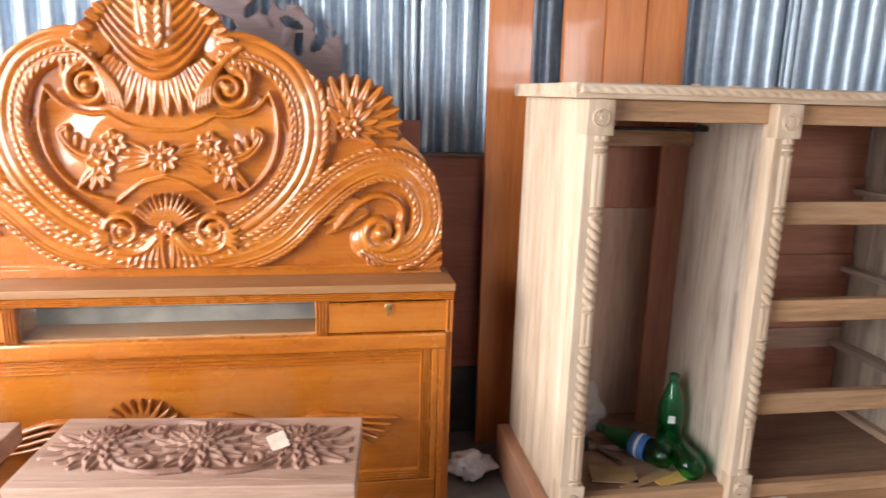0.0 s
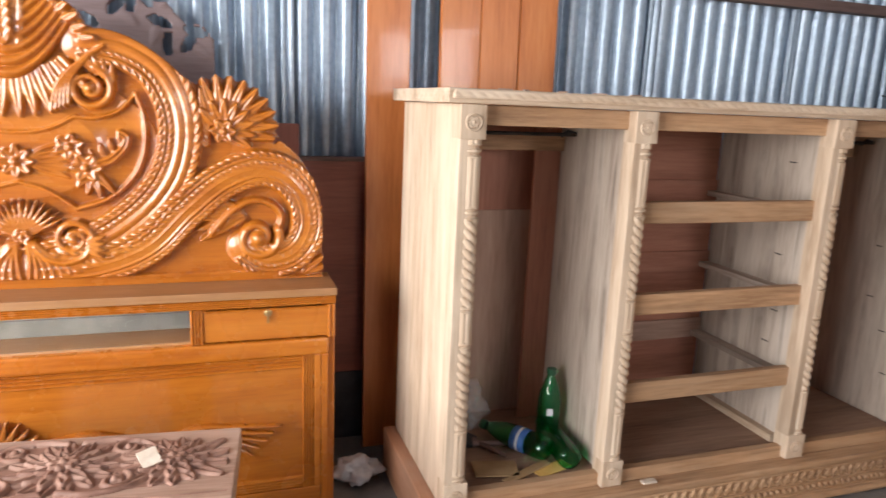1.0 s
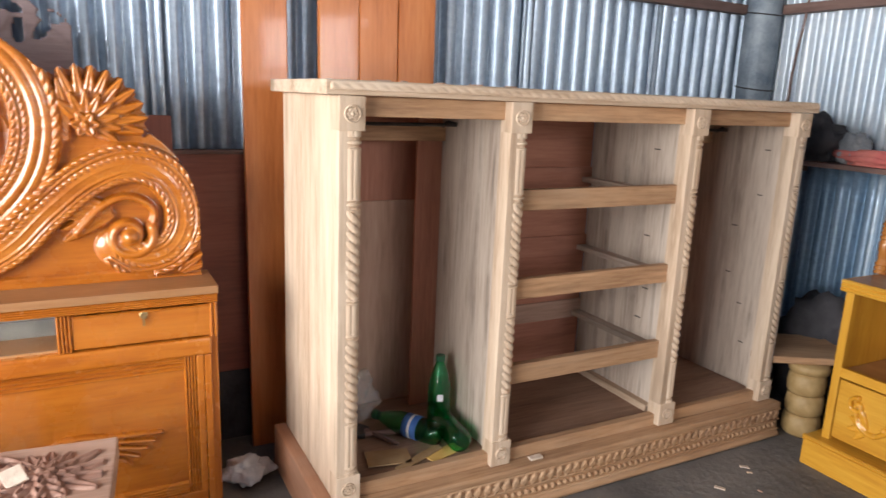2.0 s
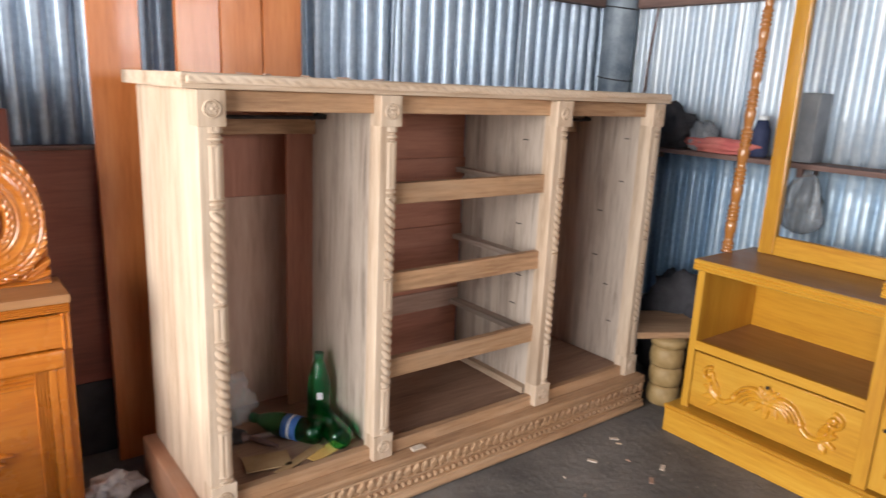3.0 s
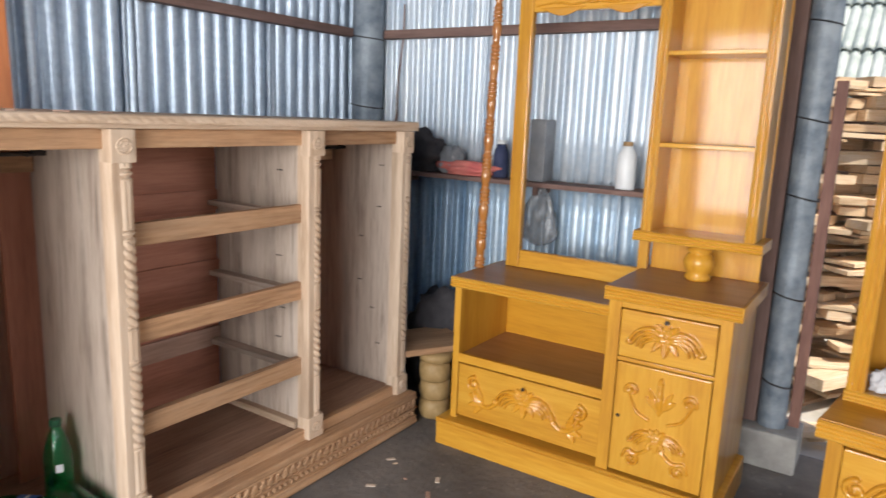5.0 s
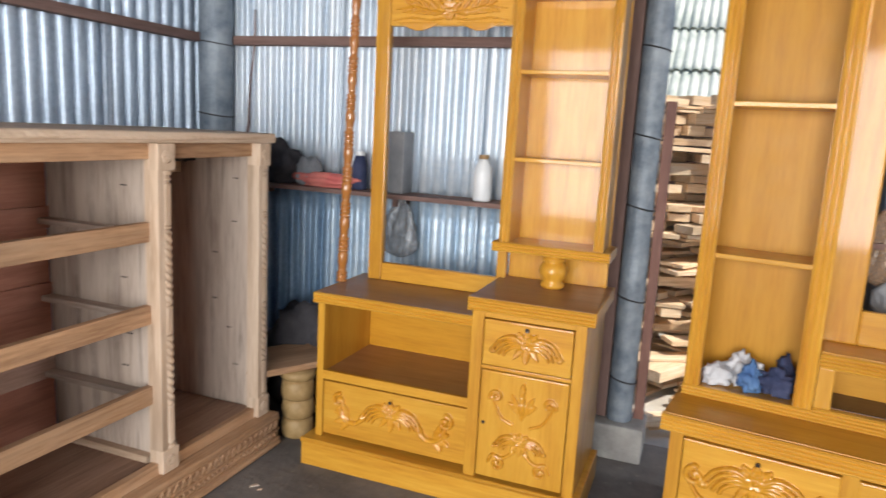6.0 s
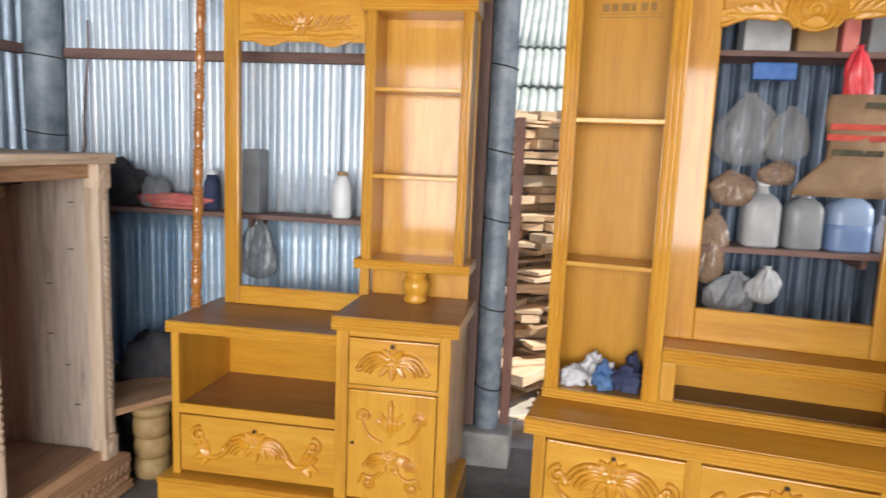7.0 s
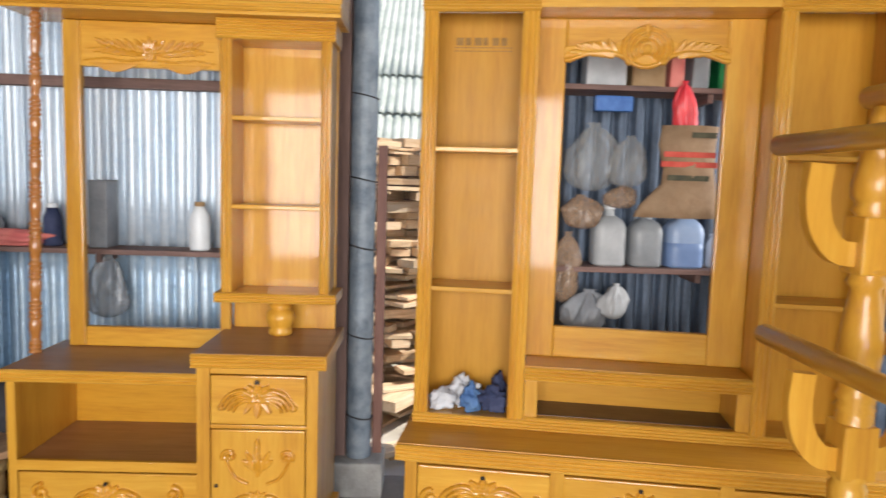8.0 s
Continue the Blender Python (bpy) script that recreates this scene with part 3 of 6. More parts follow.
# ---- bed headboard ----
def headboard():
    hb = thing("bed_headboard", pose(-1.065, 0.36, 0), "glossy orange carved wooden bed headboard with a glazed shelf box", "headboard")
    W = 0.835
    # box below: frame, panel, glazed strip, drawers, ledge
    slab("back_panel", (-W + 0.02, 0.17, 0.0), (W - 0.02, 0.19, 0.74), ORANGE["x"], hb)
    slab("side", (-W, 0.012, 0.0), (-W + 0.025, 0.19, 0.722), ORANGE["z"], hb)
    slab("side", (W - 0.025, 0.012, 0.0), (W, 0.19, 0.722), ORANGE["z"], hb)
    slab("ledge", (-W - 0.004, -0.004, 0.722), (W + 0.004, 0.2, 0.746), TOPBROWN["x"], hb, "brown dusty ledge")
    moulding("top_moulding", -W, W, 0.695, 0.721, 0.0, 0.03, 4, ORANGE["x"], hb)
    slab("middle_rail", (-W, -0.004, 0.535), (W - 0.02, 0.03, 0.588), ORANGE["x"], hb, bevel=0.008)
    for s in (-1, 1):
        a, b = sorted((s * 0.422, s * (W - 0.012)))
        slab("drawer_front", (a + 0.03, 0.002, 0.594), (b - 0.004, 0.02, 0.69), ORANGE["x"], hb, bevel=0.004)
        moulding("drawer_bead", a + 0.034, b - 0.008, 0.683, 0.69, -0.003, 0.01, 1, ORANGE["x"], hb)
        upright_moulding("divider", min(s * 0.413, s * 0.45), max(s * 0.413, s * 0.45), 0.59, 0.694, -0.002, 0.03, 4, ORANGE["z"], hb)
        upright_moulding("end_post", min(s * (W - 0.025), s * W), max(s * (W - 0.025), s * W), 0.59, 0.694, -0.002, 0.012, 2, ORANGE["z"], hb)
    lock = part("drawer_lock", lathe_bm([(0.012, 0), (0.012, 0.004), (0.007, 0.006)], 14), BRASS, hb, "small brass drawer lock with its key")
    lock.matrix_local = pose(0.632, 0.002, 0.677, 90)
    key = slab("key", (-0.003, -0.012, -0.03), (0.003, -0.009, 0.0), BRASS, lock)
    key.matrix_local = pose(0, 0, 0, -90)
    glass = slab("glass_pane", (-0.41, 0.008, 0.6), (0.41, 0.012, 0.69), GLASS, hb, "dusty glass strip", 0)
    glass.visible_shadow = False
    # added board: its grey replaces the room's reflection in the glass
    slab("reflection_backing", (-0.42, 0.15, 0.5945), (0.42, 0.168, 0.72), REFLECTGREY, hb, "grey board added behind the glass for its reflection")
    slab("shelf_floor", (-0.414, 0.02, 0.582), (0.414, 0.17, 0.594), TOPBROWN["x"], hb)
    # framed lower panel
    slab("lower_panel", (-W + 0.06, 0.016, 0.05), (W - 0.06, 0.03, 0.52), ORANGE["x"], hb)
    moulding("panel_moulding", -W + 0.1, W - 0.1, 0.487, 0.534, 0.008, 0.03, 4, ORANGE["x"], hb)
    moulding("panel_moulding", -W + 0.1, W - 0.1, 0.085, 0.122, 0.006, 0.03, 4, ORANGE["x"], hb)
    for s in (-1, 1):
        upright_moulding("panel_stile", min(s * (W - 0.1), s * (W - 0.066)), max(s * (W - 0.1), s * (W - 0.066)), 0.083, 0.534, 0.006, 0.03, 4, ORANGE["z"], hb)
        slab("stile_band", (min(s * (W - 0.065), s * (W - 0.043)), 0.003, 0.083), (max(s * (W - 0.065), s * (W - 0.043)), 0.03, 0.534), ORANGE["z"], hb, bevel=0.004)
        slab("stile", (min(s * (W - 0.042), s * (W - 0.022)), 0.0, 0.0), (max(s * (W - 0.042), s * (W - 0.022)), 0.03, 0.534), ORANGE["z"], hb)
    slab("bottom_rail", (-W + 0.04, 0.004, 0.0), (W - 0.044, 0.03, 0.083), ORANGE["x"], hb)
    # carved spray on the lower panel
    c = Carving(-0.76, 0.74, 0.12, 0.44, 0.0032)
    c.fan(-0.10, 0.285, 0.02, 0.125, -10, 190, 15, 0.026)
    for w in (-1, 1):
        q = lambda *p: [(-0.10 + w * (a + 0.10), b) for a, b in p]
        for k in range(4):
            c.rib(spline(q((0.03 + 0.01 * k, 0.325 - 0.02 * k), (0.14, 0.338 - 0.022 * k), (0.24, 0.312 - 0.02 * k), (0.34, 0.28 - 0.012 * k))), 0.012, 0.022, 0, 0.4)
        for k in range(5):
            c.rib(spline(q((0.33, 0.285), (0.42, 0.325 - 0.014 * k), (0.54, 0.315 - 0.018 * k), (0.665 - 0.022 * k, 0.305 - 0.022 * k))), 0.013, 0.026, 0, 0.5)
        c.volute(-0.10 + w * 0.43, 0.235, 0.045, 90, 1.4, 0.012, 0.022)
    c.mesh("carved_spray", 0.0, ORANGE["x"], hb, "raised carved leaf spray").location = (0, 0.0165, 0)
    # the crest, carved in relief
    step = 0.0031
    c = Carving(0, 0.845, 0.745, 1.60, step, 0.0)
    edge = spline([(0.10, 1.555), (0.165, 1.525), (0.195, 1.478), (0.25, 1.47), (0.32, 1.445), (0.395, 1.395), (0.437, 1.355)], 8)
    low = spline([(0.69, 1.19), (0.74, 1.153), (0.785, 1.1), (0.816, 1.03), (0.832, 0.948), (0.834, 0.84), (0.836, 0.746)], 8)
    t = np.linspace(0, 1, 81)
    rim_r = 0.150 + 0.014 * np.abs(np.sin(math.pi * t * 9))
    rim_a = np.radians(118 - 132 * t)
    fan_edge = np.stack([0.541 + rim_r * np.cos(rim_a), 1.203 + rim_r * np.sin(rim_a)], 1)
    shell = np.stack([0.10 * t, 1.572 + 0.008 * np.abs(np.cos(math.pi * t * 3)) - 0.012 * t], 1)
    outline = np.vstack([[[-0.01, 0.74], [-0.01, 1.575]], shell, edge, fan_edge, low, [[0.836, 0.74]]])
    keep = inside_of(outline, c.u, c.v)
    ground = 0.004
    c.h[:] = ground
    U, V = c.u, c.v
    # recessed oval field
    oval = ((U / 0.37) ** 2 + ((V - 1.135) / 0.235) ** 2)
    c.h = np.where(oval < 1, 0.004 + 0.013 * np.clip((np.sqrt(oval) - 0.80) / 0.24, -1, 1) ** 2, c.h)
    C0 = spline([(0.18, 1.436), (0.28, 1.424), (0.365, 1.371), (0.411, 1.283), (0.421, 1.185), (0.397, 1.083), (0.344, 0.998), (0.258, 0.92), (0.139, 0.852), (0.02, 0.815)])
    got = c.along(C0, 0.062)
    box, d, s, n = got
    x = d / 0.058
    body = 0.030 - 0.012 * x ** 2
    c.top(box, np.where(np.abs(x) < 1, body, -1))

    def offset(line, by):
        g = np.gradient(line, axis=0)
        g /= np.linalg.norm(g, axis=1)[:, None] + 1e-9
        return line + by * np.stack([-g[:, 1], g[:, 0]], 1)

    for by, w, h, rp in ((-0.050, 0.0095, 0.013, 0.024), (0.050, 0.0115, 0.014, 0.030), (-0.024, 0.0075, 0.010, 0.019)):
        c.rope(offset(C0, by), w, h, rp, 0.024)
    for by, w in ((0.026, 0.013), (0.001, 0.013), (-0.039, 0.006)):
        c.rib(offset(C0, by), w, 0.008, 0.026)
    # lower sweep that curls into the outer scroll
    S0 = spline([(0.03, 0.80), (0.185, 0.808), (0.323, 0.862), (0.428, 0.965), (0.532, 1.052), (0.636, 1.092), (0.725, 1.068), (0.782, 0.99), (0.786, 0.90), (0.74, 0.83), (0.66, 0.812), (0.60, 0.85)])
    box, d, s, n = c.along(S0, 0.062)
    x = d / 0.056
    c.top(box, np.where(np.abs(x) < 1, 0.034 - 0.014 * x ** 2, -1))
    for by, w, h, rp in ((0.048, 0.0095, 0.014, 0.025), (0.020, 0.0075, 0.011, 0.019), (-0.045, 0.0085, 0.012, 0.022)):
        c.rope(offset(S0, by), w, h, rp, 0.026)
    for by, w in ((0.034, 0.0045), (0.002, 0.005), (-0.022, 0.005), (-0.034, 0.0045)):
        c.rib(offset(S0, by), w, 0.008, 0.028)
    # outer volute, its ball and leaves
    c.volute(0.635, 0.882, 0.066, 20, 1.5, 0.017, 0.026, 0.018, -1)
    c.dome(0.635, 0.882, 0.026, 0.036, 0.02)
    for k in range(5):
        c.petal(0.60 - 0.005 * k, 0.945 + 0.008 * k, 208 - 9 * k, 0.15 - 0.008 * k, 0.030, 0.018, 0.012)
    c.rib(spline([(0.50, 0.90), (0.56, 0.965), (0.62, 0.995), (0.675, 0.985), (0.705, 0.95), (0.70, 0.915)]), 0.013, 0.022, 0.014, 0.3)
    for k in range(6):
        c.petal(0.735 + 0.008 * k, 0.762, 118 - 20 * k, 0.075 + 0.006 * k, 0.024, 0.024, 0.016)
        c.petal(0.79, 0.80 + 0.032 * k, 70 + 6 * k, 0.06, 0.018, 0.018, 0.022)
    # corner fan of petals with its flower
    c.fan(0.541, 1.203, 0.045, 0.166, 111, -7, 9, 0.026, 0.012)
    c.fan(0.541, 1.203, 0.03, 0.092, 135, -30, 8, 0.026, 0.02)
    c.flower(0.541, 1.203, 0.036, 0.026, 6, 0.028)
    for k in range(5):
        c.petal(0.50, 1.20 - 0.01 * k, 100 + 14 * k, 0.13 - 0.012 * k, 0.028, 0.020, 0.016)
    # crowning shell: nested hollows over a frill of petals
    par = V - (1.328 + 6.8 * U ** 2 - 30 * U ** 4)
    k = np.clip(par / 0.030, 0, None)
    ridge = 0.018 + 0.015 * np.abs(np.sin(math.pi * k)) ** 0.7 + 0.008 * np.clip(1 - U / 0.2, 0, 1)
    c.h = np.where((par > 0) & (U < 0.215), np.maximum(c.h, ridge), c.h)
    for i in range(5):
        c.petal(0.0, 1.415 + 0.024 * i, 62, 0.050, 0.018, 0.012, 0.040)
    c.petal(0.022, 1.40, 83, 0.16, 0.046, 0.014, 0.030)
    for i in range(5):
        c.petal(0.11 + 0.016 * i, 1.53 - 0.022 * i, 52 - 12 * i, 0.045, 0.026, 0.022, 0.03)
    c.fan(0.0, 1.53, 0.180, 0.305, -93, -50, 7, 0.024, 0.014)
    for i in range(5):
        c.rib(spline([(0.235 - 0.010 * i, 1.425 - 0.006 * i), (0.192 - 0.013 * i, 1.390 - 0.010 * i), (0.150 - 0.010 * i, 1.330 - 0.006 * i), (0.140 - 0.011 * i, 1.268 - 0.006 * i)]), 0.0068, 0.017, 0.024, 0.25)
    c.volute(0.192, 1.310, 0.060, 75, 1.7, 0.0135, 0.024, 0.014, -1)
    for i in range(5):
        c.petal(0.205 + 0.012 * i, 1.352 - 0.007 * i, 128 - 9 * i, 0.062, 0.017, 0.018, 0.024)
    # the shield drawn on the oval, and its flowers
    c.rib(spline([(0.307, 1.300), (0.262, 1.252), (0.205, 1.232), (0.152, 1.232)]), 0.006, 0.014, 0.012)
    c.rib(spline([(0.152, 1.235), (0.10, 1.205), (0.05, 1.190), (0.0, 1.186)]), 0.006, 0.014, 0.012)
    c.rib(spline([(0.307, 1.302), (0.325, 1.242), (0.326, 1.159), (0.297, 1.075), (0.229, 1.007), (0.14, 0.974)]), 0.007, 0.015, 0.012)
    c.rib(spline([(0.14, 0.976), (0.068, 1.029), (0.0, 1.051)]), 0.006, 0.014, 0.012)
    for k in range(6):
        c.rib(spline([(0.02, 1.108), (0.065, 1.112 + 0.012 * (k - 2.5)), (0.125, 1.112 + 0.019 * (k - 2.5))]), 0.0075, 0.014, 0.014, 0.4)
    c.flower(0.0, 1.108, 0.046, 0.024, 8, 0.016)
    c.flower(0.133, 1.150, 0.038, 0.022, 6, 0.014, 20)
    c.flower(0.172, 1.092, 0.042, 0.024, 6, 0.014)
    for k in range(4):
        c.petal(0.05, 1.115 - 0.006 * k, 22 - 15 * k, 0.085, 0.022, 0.014, 0.014)
        c.petal(0.185, 1.085, -50 - 26 * k, 0.088 - 0.008 * k, 0.026, 0.018, 0.014)
    c.rib(spline([(0.19, 1.10), (0.235, 1.115), (0.27, 1.15), (0.278, 1.178), (0.262, 1.19)]), 0.017, 0.022, 0.012, 0.4, 0.010)
    for k in range(4):
        c.petal(0.20 + 0.02 * k, 1.105 + 0.014 * k, 115 - 8 * k, 0.042, 0.016, 0.014, 0.014)
    # palmette at the foot with its two volutes
    c.fan(0.0, 0.893, 0.012, 0.112, 100, 28, 8, 0.018, 0.018)
    for i in range(6):
        c.rib(spline([(0.012 + 0.004 * i, 0.880), (0.016 + 0.010 * i, 0.845), (0.014 + 0.017 * i, 0.805 + 0.003 * i), (0.010 + 0.021 * i, 0.776 + 0.003 * i)]), 0.0095, 0.020, 0.020, 0.2)
    c.flower(0.0, 0.897, 0.024, 0.016, 6, 0.024)
    c.rib(spline([(0.030, 0.868), (0.062, 0.835), (0.105, 0.822), (0.150, 0.836), (0.176, 0.872)]), 0.011, 0.020, 0.022)
    c.volute(0.127, 0.890, 0.052, -15, 1.7, 0.0125, 0.020, 0.022, 1)
    for i in range(4):
        c.petal(0.16, 0.885 - 0.008 * i, 12 - 14 * i, 0.05, 0.018, 0.014, 0.036)
    # plain foot rail under the carving
    c.h = np.where(V < 0.775, np.where((U > 0.70) & (V > 0.752), c.h, 0.018), c.h)
    c.h *= 1.12
    crest = c.mesh("carved_crest", 0.03, ORANGE["x"], hb, "deeply carved crest of scrolls, ropes and shells", True, keep)
    crest.location = (-0.02, 0.155, 0)
    return hb


headboard()


# ---- unfinished cabinet ----
def turned_post_bm(z0, z1, r):
    """A half-engaged column: bead, flutes, spiral, flutes, spiral, flutes."""
    bm = bmesh.new()
    rows, seg = int((z1 - z0) / 0.0045), 36
    grid = []
    for k in range(rows + 1):
        t = k / rows
        z = z1 - (z1 - z0) * t
        ring = []
        for i in range(seg):
            a = 2 * math.pi * i / seg
            q = r
            near = min(abs(t - m) for m in (0.02, 0.04, 0.19, 0.205, 0.47, 0.575, 0.835, 0.985))
            if near < 0.0035:
                q = r * 0.80
            elif near < 0.009:
                q = r * 1.02
            elif 0.20 < t < 0.46 or 0.585 < t < 0.825:
                q = r * (0.72 + 0.31 * abs(math.sin(2.0 * a + z * 118)) ** 0.55)
            else:
                q = r * (0.90 + 0.09 * abs(math.cos(3 * a)) ** 0.5)
            ring.append(bm.verts.new((q * math.cos(a), q * math.sin(a), z)))
        grid.append(ring)
    for p, q in zip(grid, grid[1:]):
        for i in range(seg):
            bm.faces.new((p[i], q[i], q[(i + 1) % seg], p[(i + 1) % seg]))
    bm.faces.new(grid[0])
    bm.faces.new(grid[-1][::-1])
    return bm


def rosette(parent, x, y, z, r, material):
    c = Carving(-r, r, -r, r, r / 16)
    t = np.linspace(0, 2 * math.pi, 40)
    c.rib(np.stack([0.86 * r * np.cos(t), 0.86 * r * np.sin(t)], 1), r * 0.12, 0.005)
    c.flower(0, 0, r * 0.7, 0.006, 6)
    c.mesh("rosette", 0.0, material, parent).location = (x, y, z)


def raw_cabinet():
    cb = thing("unfinished_cabinet", pose(0, 0, 0), "unfinished raw pale wooden three-bay cabinet with spiral posts, no doors", "cabinet")
    slab("top_board", (-0.012, 0.004, 1.312), (1.905, 0.575, 1.35), RAW["x"], cb, bevel=0.004)
    c = Carving(0.0, 1.90, 0.0, 0.034, 0.0034)
    c.rope(np.array([(0.006, 0.018), (1.894, 0.018)]), 0.011, 0.006, 0.034)
    c.rib([(0.004, 0.003), (1.896, 0.003)], 0.003, 0.003)
    c.rib([(0.004, 0.031), (1.896, 0.031)], 0.003, 0.003)
    c.mesh("rope_edging", 0.0, RAW["x"], cb).location = (0, 0.0038, 1.314)
    slab("side_panel", (0.026, 0.014, 0.15), (0.05, 0.565, 1.311), RAW["z"], cb)
    slab("side_panel", (1.85, 0.014, 0.15), (1.874, 0.565, 1.311), RAWG["z"], cb)
    slab("divider", (0.556, 0.07, 0.19), (0.582, 0.465, 1.311), RAWG["z"], cb)
    slab("divider", (1.295, 0.07, 0.19), (1.32, 0.548, 1.311), RAWG["z"], cb)
    for a, b in ((0.03, 0.088), (0.548, 0.606), (1.27, 1.332), (1.812, 1.87)):
        x = (a + b) / 2
        p = part("post", turned_post_bm(0.245, 1.222, 0.0285), RAW["z"], cb, smooth=False)
        p.location = (b - 0.024, 0.034, 0)
        slab("post_backing", (a - 0.0065, 0.0105, 0.19), (b - 0.03, 0.068, 1.25), RAW["z"], cb)
        slab("post_backing", (b - 0.03, 0.034, 0.19), (b, 0.068, 1.25), RAW["z"], cb)
        head = slab("post_head", (a - 0.007, 0.006, 1.222), (b + 0.007, 0.068, 1.311), RAW["z"], cb)
        rosette(cb, x, 0.006, 1.266, 0.024, RAW["z"])
        slab("post_foot", (a - 0.007, 0.006, 0.16), (b + 0.007, 0.068, 0.245), RAW["z"], cb)
        rosette(cb, x, 0.006, 0.203, 0.022, RAW["z"])
    for a, b in ((0.09, 0.546), (0.608, 1.28), (1.345, 1.81)):
        slab("top_rail", (a, 0.045, 1.258), (b, 0.07, 1.311), RAWB["x"], cb)
        slab("front_rail", (a, 0.03, 0.14), (b, 0.06, 0.198), RAWB["x"], cb)
        slab("floor_board", (a - 0.03, 0.06, 0.165), (b + 0.03, 0.55, 0.186), FLOORBOARD["x"], cb)
    for z in (1.05, 0.767, 0.48):
        slab("drawer_rail", (0.606, 0.048, z - 0.065), (1.27, 0.076, z), RAWB["x"], cb)
        r = slab("drawer_runner", (1.245, 0.08, z - 0.05), (1.294, 0.545, z - 0.03), RAWG["y"], cb)
        slab("drawer_runner", (0.583, 0.08, z - 0.05), (0.625, 0.545, z - 0.03), RAWG["y"], cb)
    slab("drawer_runner", (1.262, 0.08, 0.186), (1.294, 0.545, 0.212), RAW["y"], cb)
    # hanging rails and rods of the outer bays
    for a, b in ((0.06, 0.552), (1.325, 1.842)):
        slab("hanger_rail", (a, 0.43, 1.168), (b, 0.455, 1.222), RAWB["x"], cb)
        part("hanging_rod", tube_bm([(a, 0.36, 1.226), (b, 0.36, 1.226)], 0.006, 8), BLACKMETAL, cb, "thin black hanging rod")
        part("hanger_bracket", tube_bm([(b, 0.36, 1.228), (b - 0.03, 0.36, 1.235), (b - 0.05, 0.37, 1.22)], 0.007, 8), BLACKMETAL, cb, "black metal rod bracket")
    # backs: red-brown ply above, dusty ply below
    slab("back_panel", (0.056, 0.55, 0.95), (0.556, 0.56, 1.311), PLY["z"], cb, "red-brown plywood")
    slab("back_panel", (0.056, 0.548, 0.186), (0.58, 0.558, 0.95), PLYPALE["z"], cb, "dusty pale plywood")
    slab("back_board", (0.462, 0.466, 0.187), (0.584, 0.478, 1.31), PLY["z"], cb, "red-brown upright board")
    slab("back_panel", (0.582, 0.55, 0.186), (1.295, 0.56, 1.311), PLY["x"], cb, "red-brown plywood")
    for z in (0.42, 0.70, 0.98):
        slab("back_batten", (0.584, 0.538, z), (1.293, 0.55, z + 0.08), PLYPALE["x"] if z == 0.42 else PLY["x"], cb)
    slab("back_panel", (1.32, 0.55, 0.186), (1.845, 0.56, 1.311), PLY["z"], cb, "red-brown plywood")
    # plinth with its worked mouldings
    slab("plinth_top", (-0.01, -0.03, 0.13), (1.905, 0.03, 0.158), RAWB["x"], cb, bevel=0.008)
    slab("plinth_front", (-0.014, -0.02, 0.0), (1.91, 0.028, 0.13), RAWB["x"], cb)
    slab("plinth_side", (-0.018, 0.03, 0.0), (0.026, 0.57, 0.158), PLINTHW["y"], cb, "reddish plinth board", 0.006)
    slab("plinth_side", (1.874, 0.03, 0.0), (1.91, 0.57, 0.15), RAW["y"], cb)
    c = Carving(0, 1.92, 0.0, 0.13, 0.0042)
    for i in range(54):
        c.petal(0.018 + i * 0.0352, 0.088, 62, 0.038, 0.026, 0.010, 0.004, 0.3)
    c.rib([(0.002, 0.125), (1.918, 0.125)], 0.006, 0.008)
    c.rib([(0.002, 0.08), (1.918, 0.08)], 0.006, 0.008)
    for i in range(72):
        c.dome(0.014 + i * 0.0264, 0.058, 0.0115, 0.008, 0.003)
    c.rib([(0.002, 0.038), (1.918, 0.038)], 0.006, 0.010)
    c.rib([(0.002, 0.016), (1.918, 0.016)], 0.014, 0.014)
    c.mesh("carved_plinth_band", 0.0, RAWB["x"], cb, "leaf and bead carving along the plinth").location = (-0.006, -0.0195, 0)
    # nail holes and pencil marks on the divider
    for z in (0.36, 0.52, 0.64, 0.84, 0.98, 1.16, 1.26):
        slab("nail", (1.2935, 0.14 + 0.05 * math.sin(z * 40), z), (1.295, 0.17 + 0.05 * math.sin(z * 40), z + 0.004), BLACKMETAL, cb, bevel=0)
        slab("nail", (1.8435, 0.2 + 0.06 * math.sin(z * 31), z), (1.845, 0.225 + 0.06 * math.sin(z * 31), z + 0.004), BLACKMETAL, cb, bevel=0)
    return cb


raw_cabinet()


